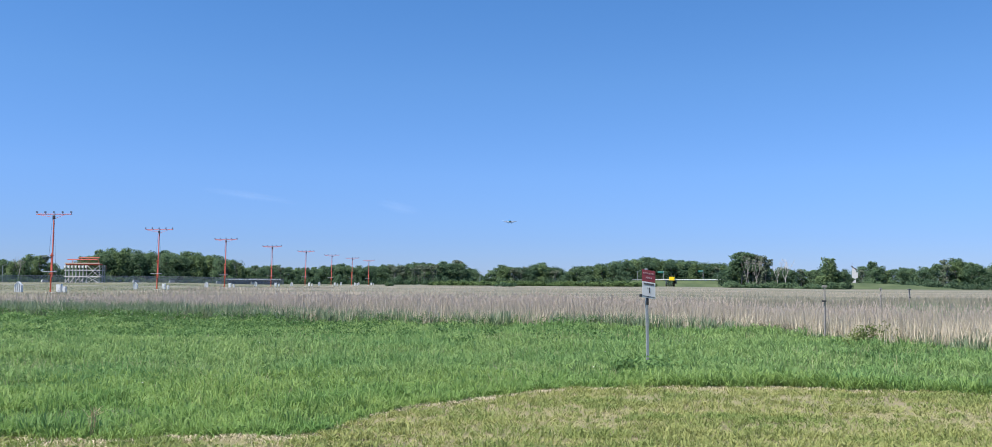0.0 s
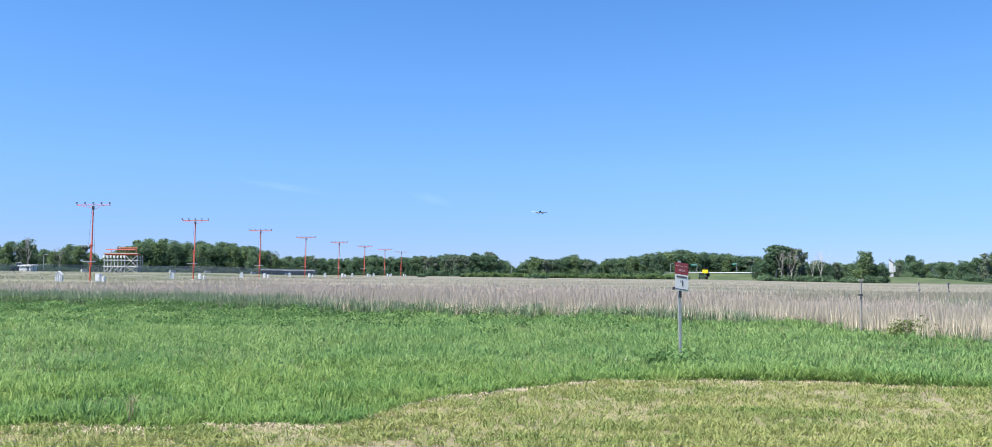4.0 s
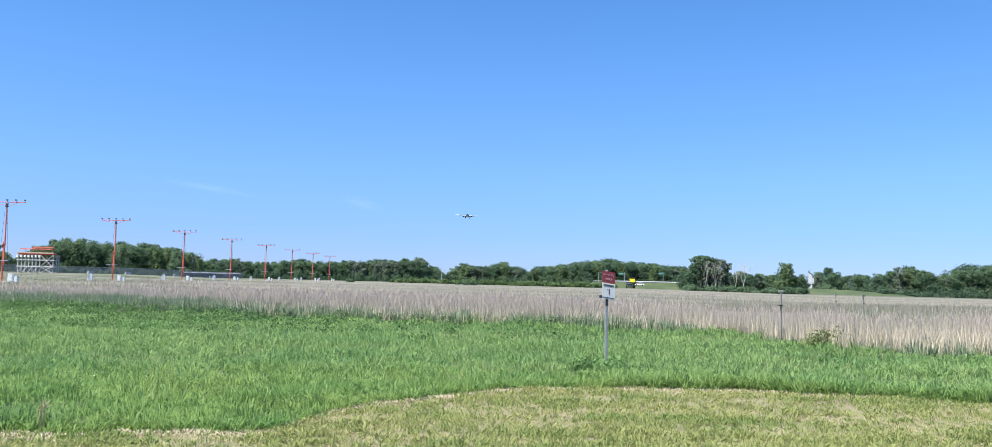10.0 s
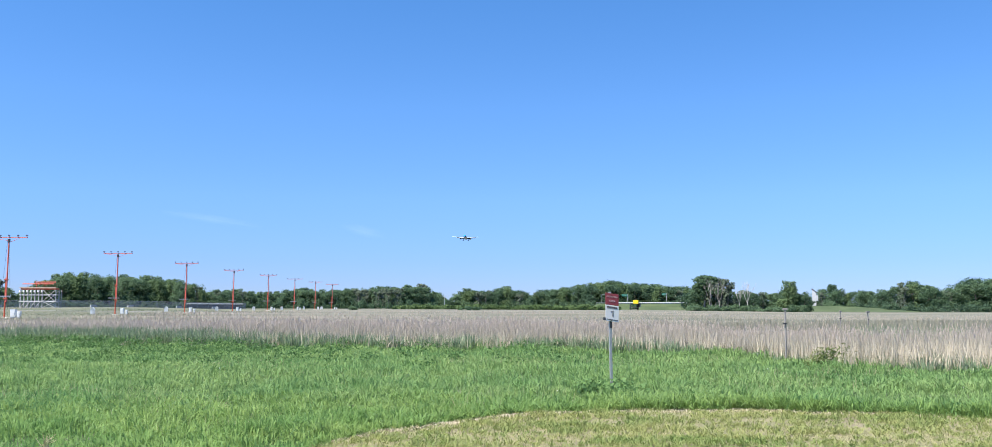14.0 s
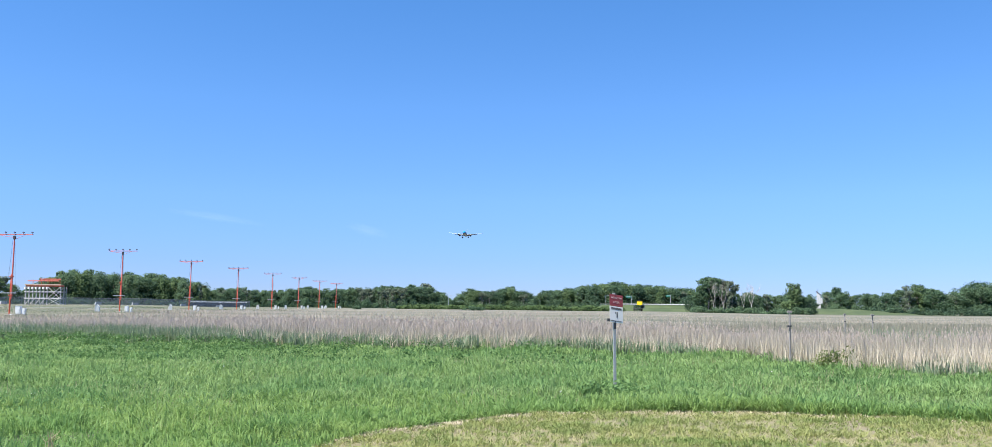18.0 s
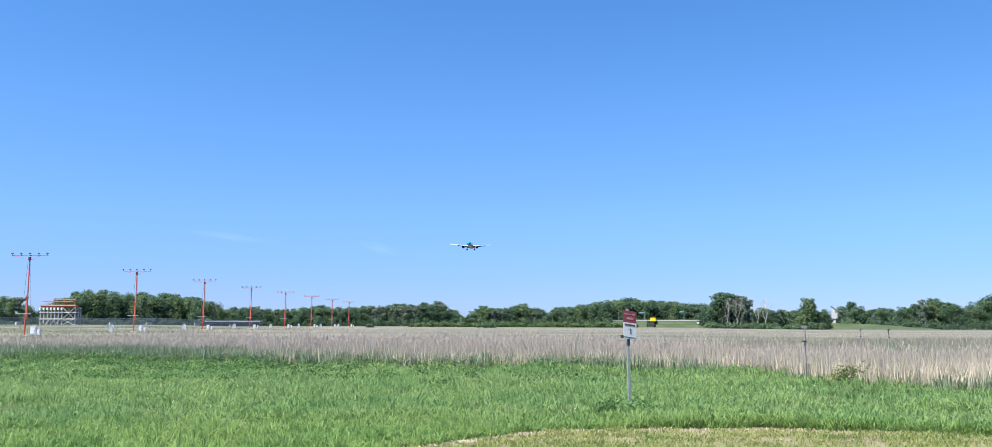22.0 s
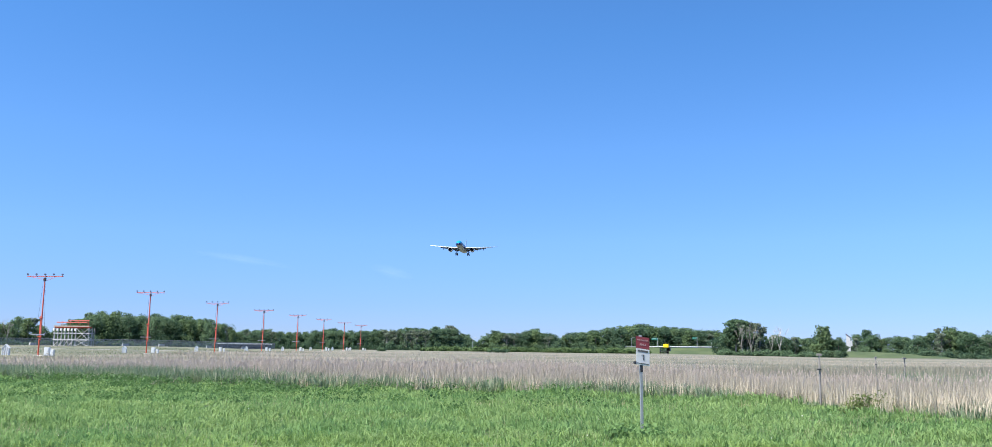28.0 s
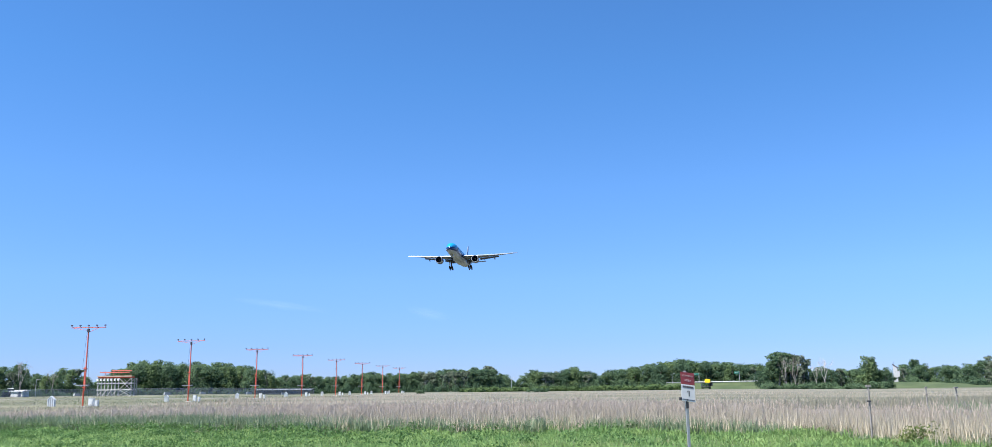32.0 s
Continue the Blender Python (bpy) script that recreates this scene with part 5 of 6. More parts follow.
def build_cirrus():
    """Two faint wisps of high cloud, thin sheets that scatter the sunlight."""
    m = bpy.data.materials.new("cirrus")
    m.use_nodes = True
    n, l = m.node_tree.nodes, m.node_tree.links
    n.remove(n["Principled BSDF"])
    tc, mp, tex = n.new("ShaderNodeTexCoord"), n.new("ShaderNodeMapping"), n.new("ShaderNodeTexNoise")
    mp.inputs["Scale"].default_value = (0.006, 0.02, 0.035)
    tex.inputs["Scale"].default_value, tex.inputs["Detail"].default_value, tex.inputs["Roughness"].default_value = 1.0, 5.0, 0.6
    grad = n.new("ShaderNodeTexGradient")
    grad.gradient_type = "SPHERICAL"
    gm = n.new("ShaderNodeMapping")
    gm.inputs["Location"].default_value, gm.inputs["Scale"].default_value = (-1, -1, 0), (2, 2, 0)
    mul = n.new("ShaderNodeMath")
    mul.operation = "MULTIPLY"
    rng_ = n.new("ShaderNodeMapRange")
    rng_.inputs["From Min"].default_value, rng_.inputs["From Max"].default_value, rng_.inputs["To Max"].default_value = 0.12, 0.8, 0.035
    l.new(tc.outputs["Object"], mp.inputs[0])
    l.new(mp.outputs[0], tex.inputs["Vector"])
    l.new(tc.outputs["UV"], gm.inputs[0])
    l.new(gm.outputs[0], grad.inputs[0])
    l.new(tex.outputs["Fac"], mul.inputs[0])
    l.new(grad.outputs["Fac"], mul.inputs[1])
    l.new(mul.outputs[0], rng_.inputs["Value"])
    clear, lit, mix = n.new("ShaderNodeBsdfTransparent"), n.new("ShaderNodeBsdfTranslucent"), n.new("ShaderNodeMixShader")
    lit.inputs["Color"].default_value = (0.95, 0.95, 0.95, 1)
    white = n.new("ShaderNodeBsdfDiffuse")
    white.inputs["Color"].default_value = (0.95, 0.95, 0.95, 1)
    both = n.new("ShaderNodeAddShader")
    l.new(lit.outputs[0], both.inputs[0])
    l.new(white.outputs[0], both.inputs[1])
    l.new(rng_.outputs[0], mix.inputs[0])
    l.new(clear.outputs[0], mix.inputs[1])
    l.new(both.outputs[0], mix.inputs[2])
    l.new(mix.outputs[0], n["Material Output"].inputs["Surface"])
    M["cirrus"] = m
    for az, el, wide, tall, roll in ((17.4, 5.4, 620, 70, 7), (8.1, 4.85, 300, 90, 14)):
        r = 4300
        x, y, _ = polar(az, r)
        z = EYE + r * math.tan(radians(el))
        bm = bmesh.new()
        vs = [bm.verts.new((a * wide / 2, b * 90, b * tall / 2)) for a, b in ((-1, -1), (1, -1), (1, 1), (-1, 1))]
        f = bm.faces.new(vs)
        uv = bm.loops.layers.uv.new("UVMap")
        for lp, c in zip(f.loops, ((0, 0), (1, 0), (1, 1), (0, 1))):
            lp[uv].uv = c
        ob = part("cirrus_wisp", bm, "cirrus")
        ob.matrix_basis = pose(x, y, z, 0, roll, az)
        tagged(ob, "faint thin wisp of white high cloud", "cloud", kind="structure")


def build_airfield_things():
    """Low white fittings on the grass, a parked tractor by the shed and a dead tree in the wood."""
    first = None
    for az, r in ((28.6, 300), (23.75, 290), (21.75, 310), (19.05, 320), (17.0, 330)):
        x, y, z = polar(az, r)
        m = pose(x, y, z - 0.02, 0, 0, az * 2)
        if first is None:
            t = first = thing("runway_marker", "low grey runway marker box on short grass", "marker", "runway markers", at=m)
            bm = bmesh.new()
            loft(bm, [[(-1.0, y0, 0.1), (1.0, y0, 0.1), (0.8, y0, 0.85), (-0.8, y0, 0.85)] for y0 in (-0.35, 0.35)])
            part("panel", bm, "wire", t)
            for s in (-0.7, 0.7):
                bm = bmesh.new()
                rod(bm, (s, 0, -0.1), (s, 0, 0.2), 0.05, None, 6)
                part("leg", bm, "grey", t)
        else:
            copy_thing(first, m)
    x, y, z = polar(32.05, 342)
    t = thing("parked_tractor", "dark parked tractor with a white cab roof by a shed", "tractor", at=pose(x, y, z, 0, 0, 20))
    bm = bmesh.new()
    box(bm, (-0.9, 0, 1.25), (1.7, 0.8, 0.8), bevel=0.08)
    part("bonnet", bm, "car_dark", t)
    bm = bmesh.new()
    box(bm, (0.5, 0, 1.9), (1.3, 1.4, 1.7), bevel=0.08)
    part("cab", bm, "lamp_glass", t)
    bm = bmesh.new()
    box(bm, (0.5, 0, 2.8), (1.6, 1.6, 0.16), bevel=0.04)
    part("cab_roof", bm, "white", t)
    for xx, rad in ((0.75, 0.85), (-1.35, 0.5)):
        for yy in (-0.8, 0.8):
            bm = bmesh.new()
            rod(bm, (xx, yy - 0.2, rad), (xx, yy + 0.2, rad), rad, None, 18)
            part("wheel", bm, "tyre", t)
    rng = np.random.default_rng(77)
    for az, r in ((8.56, 262), (1.4, 255), (0.9, 258)):
        x, y, z = polar(az, r)
        cs = [(x + rng.normal(0, 0.8), y + rng.normal(0, 0.6), z + rng.uniform(0.3, 0.8)) for _ in range(6)]
        tagged(leaves_mesh("field_bush", cs, [(0.7, 0.7, 0.5)] * 6, 260, 0.22, rng, "leaf"), "small dark green bush standing in the dry field", "bush", "bushes in the field")
    fx, fy = scatter(rng, 16, 10, 24, 30)
    fk = fy > mown_edge(fx) + 0.3
    fx, fy = fx[fk], fy[fk]
    tagged(leaves_mesh("white_flowers", [(a, b, 0.3) for a, b in zip(fx, fy)], [(0.015, 0.015, 0.01)] * len(fx), len(fx) * 4, 0.008, rng, "white"), "scattered small white flowers in the grass", "flowers", kind="stuff")
    tagged(plant(BARES[1], 31.5, 418, 1.85, rng, 0.9), group="dead trees")
    tagged(plant(BARES[0], 29.9, 418, 1.25, rng, 0.9), group="dead trees")


build_airfield_things()
build_cirrus()
build_plants()
build_sign()
build_posts()
def build_ramp():
    """A slip road on a grassed shelf before the highway's bank."""
    secs, road = [], []
    for i in range(17):
        az = -17.5 + 8.1 * i / 16
        top = 2.28
        x, y, z = polar(az, 438)
        u = Vector((x, y, 0)).normalized()
        secs.append([u * 418 + Vector((0, 0, z - 0.3)), u * 425 + Vector((0, 0, top)), u * 435.5 + Vector((0, 0, top)), u * 438 + Vector((0, 0, z - 0.3))])
        road.append([u * 426.2 + Vector((0, 0, top - 0.05)), u * 426.2 + Vector((0, 0, top + 0.03)), u * 432.5 + Vector((0, 0, top + 0.03)), u * 432.5 + Vector((0, 0, top - 0.05))])
    bm = bmesh.new()
    tagged(part("ramp_bank", loft(bm, secs), "lawn"), "low grassed bank that carries the slip road", "embankment", kind="structure")
    bm = bmesh.new()
    tagged(part("slip_road", loft(bm, road), "asphalt"), "grey asphalt slip road on its grassed bank", "road", kind="structure")
    # the way through the underpass
    rows = []
    for az, r in ((-9.6, 429), (-9.3, 440), (-9.15, 456), (-9.0, 470), (-8.2, 492), (-7.2, 505)):
        x, y, z = polar(az, r)
        u = Vector((y, -x, 0)).normalized()
        rows.append([Vector((x, y, 0)) - u * 4 + Vector((0, 0, 2.0)), Vector((x, y, 0)) - u * 4 + Vector((0, 0, 2.3)), Vector((x, y, 0)) + u * 4 + Vector((0, 0, 2.3)), Vector((x, y, 0)) + u * 4 + Vector((0, 0, 2.0))])
    bm = bmesh.new()
    tagged(part("underpass_road", loft(bm, rows), "asphalt"), "asphalt road through the underpass", "road", kind="structure")


def build_car(paint, label):
    """A saloon car; its nose points along -x, its tyres stand at z = 0."""
    t = thing("car", label, "car", "cars on the slip road")
    bm = bmesh.new()
    prof = [(-2.25, 0.35), (-2.3, 0.62), (-1.2, 0.88), (1.75, 0.92), (2.25, 0.85), (2.28, 0.4)]
    loft(bm, [[(x, y * (0.96 if k in (0, 3) else 1), z) for x, z in prof] for k, y in enumerate((-0.9, -0.84, 0.84, 0.9))])
    part("body", bm, paint, t)
    bm = bmesh.new()
    loft(bm, [[(x, y * f, z) for x, z, f in ((-1.15, 0.88, 1), (-0.35, 1.38, 0.82), (1.0, 1.4, 0.82), (1.75, 0.92, 1))] for y in (-0.82, 0.82)])
    part("glasshouse", bm, "lamp_glass", t, "dark windows")
    bm = bmesh.new()
    box(bm, (0.35, 0, 1.42), (1.5, 1.36, 0.07), bevel=0.02)
    part("roof", bm, paint, t)
    for x in (-1.4, 1.4):
        for y in (-0.8, 0.8):
            bm = bmesh.new()
            rod(bm, (x, y - 0.1, 0.33), (x, y + 0.1, 0.33), 0.33, None, 14)
            part("wheel", bm, "tyre", t)
    for y in (-0.6, 0.6):
        bm = bmesh.new()
        box(bm, (-2.27, y, 0.66), (0.08, 0.36, 0.14), bevel=0.01)
        part("headlight", bm, "white", t)
    return t


build_highway()
build_ramp()
build_tower()
build_shed()


# ---- the airliner ----
def build_airliner():
    """A wide-bodied twin-engined airliner; its nose points along -y, its wingtips lie level with the origin."""
    t = thing("airliner", "blue and white twin-engined airliner with its wheels down", "aeroplane")
    R, zf = 3.1, -3.2

    def ring(y, r, zc, n=28, sx=1.0):
        return [(math.sin(2 * math.pi * i / n) * r * sx, y, zc + math.cos(2 * math.pi * i / n) * r) for i in range(n)]

    # stations: y, radius, centre height
    st = [(-37.5, 0.12, -0.75), (-37.2, 0.75, -0.72), (-36.3, 1.45, -0.55), (-35, 2.05, -0.32), (-33, 2.62, -0.12), (-30.5, 2.98, 0), (-28, R, 0), (-10, R, 0), (8, R, 0), (18, R, 0),
          (24, 2.75, 0.3), (29, 2.1, 0.85), (33, 1.35, 1.4), (36, 0.55, 1.8), (36.4, 0.1, 1.85)]

    def skin(name, lo, hi, material, label):
        """A lengthwise band of the fuselage between two level cuts, in metres over its axis."""
        bm = bmesh.new()
        n = 9
        for side in (-1, 1):
            vs = []
            for y, r, zc in st:
                t0, t1 = (math.acos(max(-1, min(1, (cut - zc) / r))) for cut in (hi, lo))
                vs.append([bm.verts.new((side * math.sin(t0 + (t1 - t0) * k / n) * r, y, zf + zc + math.cos(t0 + (t1 - t0) * k / n) * r)) for k in range(n + 1)])
            for a, b in zip(vs, vs[1:]):
                for k in range(n):
                    bm.faces.new((a[k], a[k + 1], b[k + 1], b[k]))
        bmesh.ops.remove_doubles(bm, verts=bm.verts, dist=0.001)
        bmesh.ops.recalc_face_normals(bm, faces=bm.faces)
        return part(name, bm, material, t, label, smooth=True)

    skin("fuselage_top", 0.05, 9.0, "sky_blue", "sky blue upper fuselage")
    skin("fuselage_stripe", -1.7, 0.05, "navy", "dark blue stripe")
    skin("fuselage_belly", -9.0, -1.7, "belly", "pale grey belly")
    bm = bmesh.new()
    loft(bm, [[(x * 2.9 * s, y, zf - 1.6 + z * 2.0 * s) for x, z in [(math.cos(a * math.pi / 8), math.sin(a * math.pi / 8)) for a in range(16)]] for y, s in ((-13, 0.3), (-10, 0.9), (-4, 1.12), (6, 1.12), (11, 0.8), (14, 0.3))])
    part("wing_fairing", bm, "belly", t, smooth=True)
    # cockpit panes
    for k in range(6):
        a = (k - 2.5) * 0.30
        bm = bmesh.new()
        y = -35.55 + 1.0 * abs(math.sin(a)) ** 1.6
        box(bm, (math.sin(a) * 2.0, y, zf + 0.98), (0.58, 0.12, 0.55), pose(0, 0, 0, -42, 0, math.degrees(a)))
        part("cockpit_pane", bm, "lamp_glass", t, "dark cockpit pane")
    # cabin windows and doors
    pane = None
    for side in (-1, 1):
        for i in range(46):
            m = pose(side * (R * 0.985), -26 + i * 1.05, zf + 0.45)
            if pane is None:
                bm = bmesh.new()
                box(bm, (0, 0, 0), (0.06, 0.3, 0.42), bevel=0.01)
                pane = part("cabin_window", bm, "lamp_glass", t)
                pane.matrix_basis = m
            else:
                again("cabin_window", pane, t, m)
        for y in (-29.5, -13, 4, 20):
            bm = bmesh.new()
            box(bm, (side * R * 0.99, y, zf - 0.1), (0.08, 1.05, 1.9), bevel=0.02)
            part("cabin_door", bm, "belly", t)

    def foil(le, chord, thick, x, z):
        """An aerofoil section across x."""
        prof = [(0, 0), (0.03, 0.45), (0.15, 0.85), (0.35, 1.0), (0.65, 0.6), (1, 0.05), (1, -0.05), (0.65, -0.25), (0.35, -0.45), (0.15, -0.45), (0.03, -0.3)]
        return [(x, le + c * chord, z + h * thick) for c, h in prof]

    for side in (-1, 1):
        secs = []
        for x, le, ch, th in ((2.2, -11.5, 15.0, 1.0), (9.8, -6.0, 9.6, 0.62), (18, -0.4, 6.2, 0.36), (26.6, 5.4, 3.7, 0.24), (30, 8.3, 2.4, 0.18), (32, 10.7, 1.1, 0.10)):
            f = (x - 2.2) / 30.2
            secs.append(foil(le, ch, th, side * x, -4.5 + 3.3 * f + 1.2 * f * f))
        bm = bmesh.new()
        loft(bm, secs)
        wing = part("wing", bm, "wing_shade_grey", t, "swept wing, its pale grey darkened for the shaded underside", smooth=True)
        bm = bmesh.new()
        lead = []
        for x, le, ch, th in ((3.6, -10.6, 14.0, 0.9), (9.8, -6.3, 9.6, 0.62), (18, -0.7, 6.2, 0.40), (26.6, 5.1, 3.6, 0.34), (29.8, 7.8, 2.2, 0.32), (31.8, 10.3, 0.9, 0.26)):
            f = (x - 2.2) / 30.2
            z = -4.5 + 3.3 * f + 1.2 * f * f
            lead.append([(side * x, le + c, z + h) for c, h in ((-0.35, -0.34 + 0.2 * (x < 10)), (-0.15, 0.08), (0.7, th * 0.6), (0.75, th * 0.45), (0.0, -0.14))])
        loft(bm, lead)
        part("slat", bm, "slat_white", wing, "white leading-edge slat")
        for x0, x1, le0, le1, c in ((3.4, 9.2, 3.4, 3.6, 2.3), (11.0, 21.5, 3.9, 7.2, 1.4)):
            f0, f1 = (x0 - 2.2) / 30.2, (x1 - 2.2) / 30.2
            z0, z1 = -4.5 + 3.3 * f0 + 1.2 * f0 * f0, -4.5 + 3.3 * f1 + 1.2 * f1 * f1
            bm = bmesh.new()
            ring0 = [(0, 0.0), (0.5, 0.0), (1, -0.62), (0.98, -0.68), (0.4, -0.25), (0, -0.15)]
            loft(bm, [[(side * x0, le0 + a * c, z0 - 0.1 + b * c) for a, b in ring0], [(side * x1, le1 + a * c * 0.75, z1 - 0.05 + b * c * 0.75) for a, b in ring0]])
            part("flap", bm, "wing_shade_grey", wing, "lowered flap")
        for x in (7.0, 13.5, 19.0):
            f = (x - 2.2) / 30.2
            z = -4.5 + 3.3 * f + 1.2 * f * f
            y = 1.0 + (x - 7) * 0.42
            bm = bmesh.new()
            loft(bm, [[(side * x + math.cos(a) * 0.32 * s, y + d, z - 0.5 - dz + math.sin(a) * 0.45 * s) for a in [k * math.pi / 4 for k in range(8)]] for d, s, dz in ((-1.5, 0.15, -0.1), (0.5, 0.9, 0.1), (3, 1, 0.5), (5.2, 0.2, 1.2))])
            part("flap_fairing", bm, "wing_shade_grey", wing, smooth=True)
        # engine
        ex, ez, ey = side * 10.1, -6.2, -9.3
        def hoop(y, r, zc=0.0, n=24):
            return [(ex + math.sin(2 * math.pi * i / n) * r, ey + y, ez + zc + math.cos(2 * math.pi * i / n) * r) for i in range(n)]
        bm = bmesh.new()
        loft(bm, [hoop(0.9, 1.58), hoop(-2.4, 1.62), hoop(-3.2, 1.70), hoop(-3.35, 1.80), hoop(-3.2, 1.90), hoop(-2.2, 2.02), hoop(0, 2.08), hoop(2.2, 1.95), hoop(3.4, 1.7), hoop(3.4, 1.6), hoop(0.9, 1.58)], caps=False)
        engine = part("engine", bm, "navy", t, "dark blue engine nacelle", smooth=True)
        bm = bmesh.new()
        loft(bm, [hoop(-2.5, 1.66), hoop(-3.2, 1.71), hoop(-3.36, 1.80), hoop(-3.2, 1.905), hoop(-2.5, 2.01), hoop(-2.5, 1.99), hoop(-3.1, 1.85)], caps=False)
        part("intake_lip", bm, "slat_white", engine, "bright metal intake lip", smooth=True)
        bm = bmesh.new()
        for k in range(22):
            a = 2 * math.pi * k / 22
            p, q = Vector((math.sin(a), 0, math.cos(a))), Vector((math.sin(a + 0.2), 0, math.cos(a + 0.2)))
            c = Vector((ex, ey - 1.3, ez))
            vs = [bm.verts.new(v) for v in (c + p * 0.35, c + p * 1.58, c + q * 1.58 + Vector((0, 0.45, 0)), c + q * 0.35 + Vector((0, 0.3, 0)))]
            bm.faces.new(vs)
        part("fan", bm, "dark", engine, "dark fan blades")
        bm = bmesh.new()
        loft(bm, [hoop(-2.0, 0.03), hoop(-1.7, 0.25), hoop(-1.2, 0.42)])
        part("spinner", bm, "grey", engine, smooth=True)
        bm = bmesh.new()
        loft(bm, [hoop(-0.6, 1.58), hoop(-0.55, 1.58)])
        part("fan_case", bm, "tyre", engine)
        bm = bmesh.new()
        loft(bm, [hoop(2.0, 1.2), hoop(4.2, 0.9), hoop(5.4, 0.35)])
        part("core_nozzle", bm, "titanium", engine, smooth=True)
        bm = bmesh.new()
        loft(bm, [[(ex + sx * 0.22, ey + y, z) for sx, y, z in ((-1, y0, ez + 1.7), (1, y0, ez + 1.7), (1, y1, z1), (-1, y1, z1))] for y0, y1, z1 in ((-1.5, 2.0, -3.7), (5.5, 7.5, -3.6))])
        part("pylon", bm, "belly", engine)
        # tailplane
        bm = bmesh.new()
        loft(bm, [foil(27.0, 6.4, 0.4, side * 0.8, zf + 1.3), foil(32.0, 3.9, 0.2, side * 6.2, zf + 2.0), foil(36.2, 2.2, 0.1, side * 10.7, zf + 2.5)])
        part("tailplane", bm, "wing_shade_grey", t, "tailplane, its pale grey darkened for the shaded underside", smooth=True)
        # main gear
        gx, gy = side * 5.5, 3.0
        bm = bmesh.new()
        rod(bm, (gx * 0.95, gy, -4.6), (gx, gy + 0.1, -8.9), 0.42, 0.32, 10)
        rod(bm, (gx * 0.6, gy, -5.2), (gx, gy, -7.4), 0.12, None, 8)
        rod(bm, (gx, gy - 1.5, -8.55), (gx, gy + 1.5, -9.35), 0.2, None, 8)
        gear = part("main_gear", bm, "dark", t, "steel main landing gear leg", smooth=False)
        bm = bmesh.new()
        box(bm, (gx + side * 0.7, gy, -6.2), (0.1, 2.4, 2.4), pose(0, 0, 0, 0, side * -14, 0), bevel=0.03)
        part("gear_door", bm, "belly", gear)
        for k in (-1, 0, 1):
            for s in (-1, 1):
                bm = bmesh.new()
                c = Vector((gx + s * 0.72, gy + k * 1.45, -8.95 - k * 0.4))
                rod(bm, c - Vector((0.26, 0, 0)), c + Vector((0.26, 0, 0)), 0.78, None, 18)
                part("wheel", bm, "tyre", gear)
    # fin
    bm = bmesh.new()
    prof = [(0, 0), (0.1, 0.7), (0.35, 1), (1, 0.06), (1, -0.06), (0.35, -1), (0.1, -0.7)]
    loft(bm, [[(h * th, le + c * ch, z) for c, h in prof] for le, ch, th, z in ((23.5, 9.5, 0.34, zf + 2.5), (27, 7.4, 0.27, zf + 5.0), (34.6, 3.2, 0.12, zf + 12.2))])
    part("fin", bm, "fin_shade_grey", t, "tail fin in a blue-grey that stands for its shade", smooth=True)
    bm = bmesh.new()
    loft(bm, [[(h * th, le + c * ch, z) for c, h in prof] for le, ch, th, z in ((28.5, 6.0, 0.30, zf + 6.0), (31.0, 4.6, 0.24, zf + 8.6))])
    part("fin_mark", bm, "sky_blue", t, "sky blue band on the fin")
    # nose gear
    bm = bmesh.new()
    rod(bm, (0, -29.5, zf - 2.9), (0, -29.8, -8.6), 0.16, 0.12, 8)
    rod(bm, (0, -27.5, zf - 2.8), (0, -29.7, -7.6), 0.08, None, 6)
    gear = part("nose_gear", bm, "titanium", t, "nose landing gear leg")
    for s in (-1, 1):
        bm = bmesh.new()
        rod(bm, (s * 0.12, -29.8, -8.6), (s * 0.5, -29.8, -8.6), 0.53, None, 16)
        part("wheel", bm, "tyre", gear)
        bm = bmesh.new()
        box(bm, (s * 0.75, -29, zf - 3.5), (0.06, 2.6, 1.2), bevel=0.02)
        part("gear_door", bm, "belly", gear)
    return t


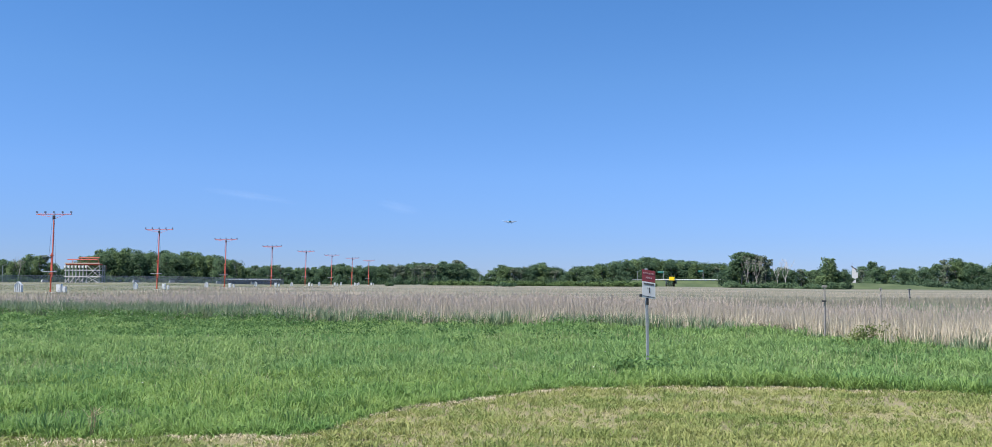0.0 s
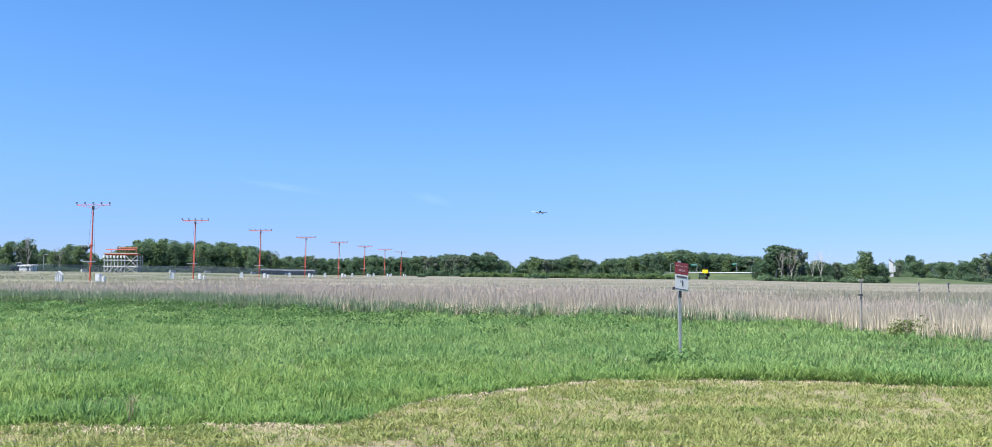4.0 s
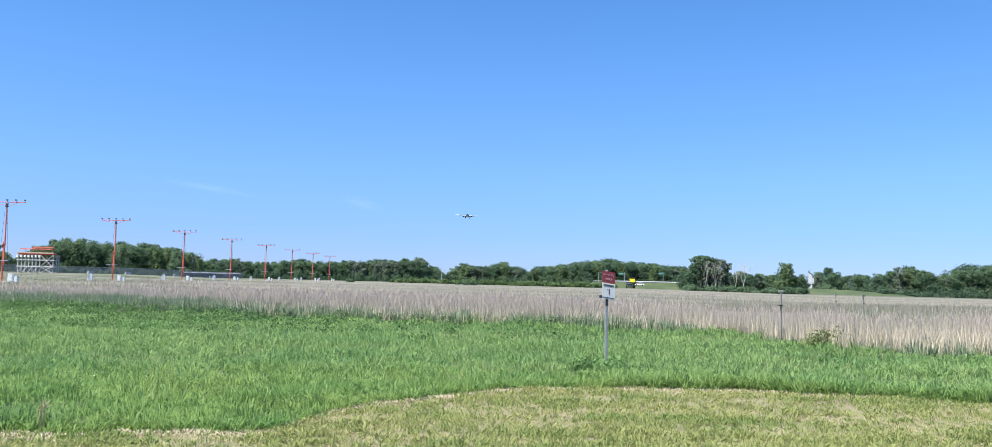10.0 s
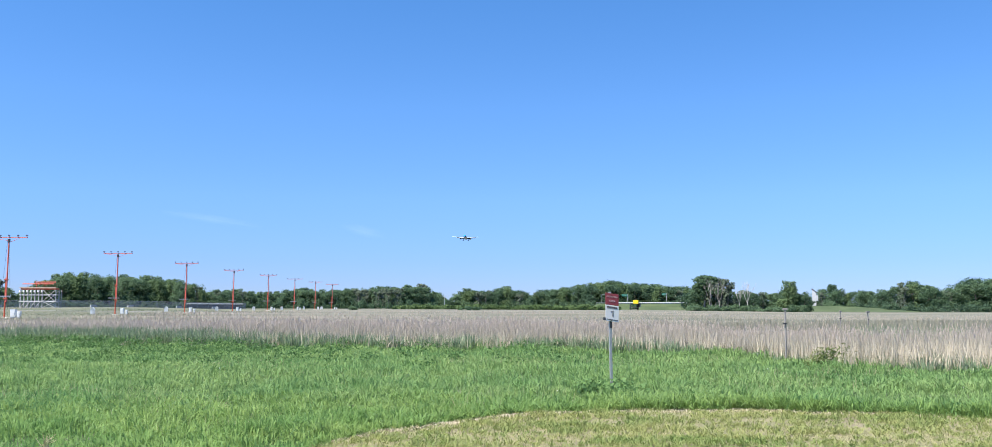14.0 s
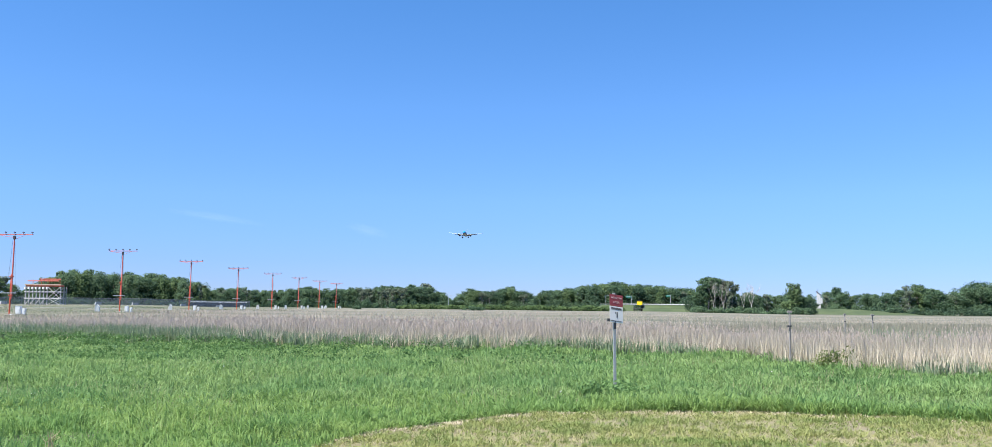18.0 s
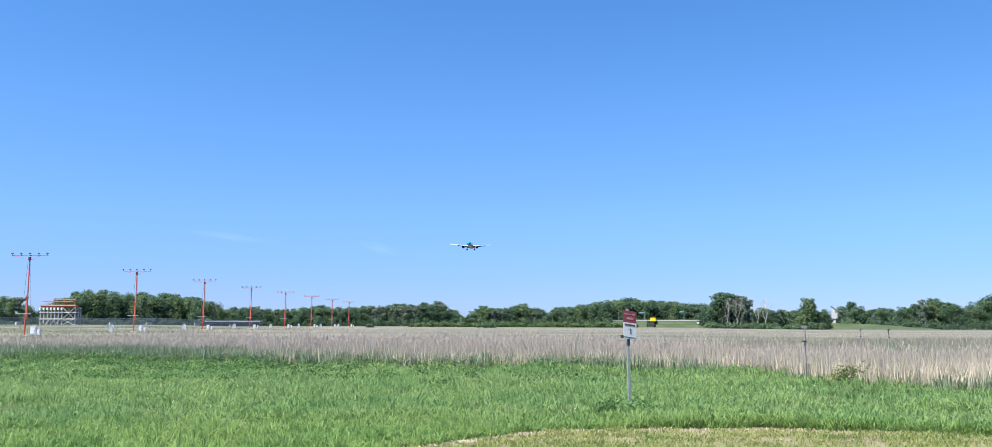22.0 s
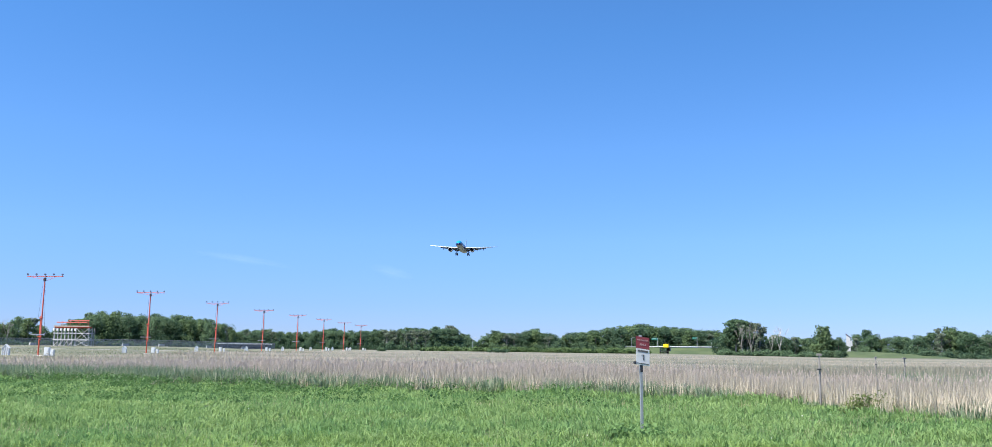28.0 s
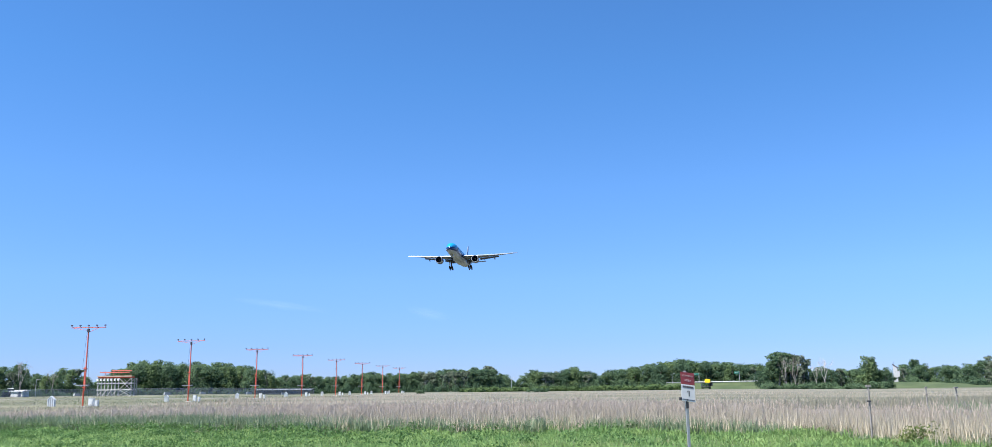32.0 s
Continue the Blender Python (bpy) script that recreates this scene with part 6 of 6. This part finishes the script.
airliner = build_airliner()
white_car = build_car("car_white", "white saloon car driving along the slip road")
dark_car = build_car("car_dark", "dark saloon car driving along the slip road")


leaving_car = build_car("car_white", "white saloon car driving away from the underpass")


def motions():
    rows = [(0, -55.7, 234.7), (9, -56.0, 191.0), (13, -56.2, 172.2), (17, -56.0, 152.6), (20, -55.2, 137.2), (22, -55.1, 128.2),
            (24.5, -54.8, 118.2), (28, -55.0, 103.8), (29, -55.2, 99.8), (30, -55.4, 95.0), (32, -55.7, 83.4)]
    walk(airliner, [(t, pose(x * 0.955, (537 + 86 * (32 - t)) * 0.955, EYE + (z - EYE) * 0.955, -0.3, 1.1 - 1.3 * max(0.0, min(1.0, (t - 28) / 4)), -2.2) @ pose(0, -11.4, 0)) for t, x, z in rows])

    # cars come from behind the copse and turn into the underpass
    for car, late in ((white_car, 0.0), (dark_car, -2.65)):
        def stand(t, az, r, z, head):
            x, y, _ = polar(az, r)
            return (min(max(t + late, 0.0), 32.0), pose(x, y, z, 0, 0, head))
        way = [stand(3.5, -16.5, 429, 2.32, 18), stand(8.0, -11.8, 429, 2.32, 12), stand(9.2, -10.55, 429, 2.30, 10), stand(10.3, -9.5, 432, 2.33, -25), stand(11.2, -9.15, 450, 2.33, -75),
               stand(12.5, -9.0, 470, 2.33, -70), stand(14.0, -8.2, 492, 2.33, -30), stand(15.2, -7.3, 504, 2.33, -30)]
        walk(car, [(0, way[0][1])] * (way[0][0] > 0) + way + [(32, way[-1][1])])

    # a third comes out of the underpass and drives off behind the copse
    def leave(t, az, r, head):
        x, y, _ = polar(az, r)
        return t, pose(x, y, 2.33, 0, 0, head)
    walk(leaving_car, [leave(0, -7.3, 504, 150), leave(16.6, -7.3, 504, 150), leave(17.8, -8.2, 492, 150), leave(18.6, -9.0, 470, 110), leave(19.6, -9.06, 450, 105),
                       leave(20.05, -9.15, 437, 140), leave(20.55, -9.95, 429, 190), leave(21.2, -11.05, 429, 191), leave(22.4, -12.9, 429, 193), leave(24.8, -16.5, 429, 197), leave(32, -16.5, 429, 197)])


motions()
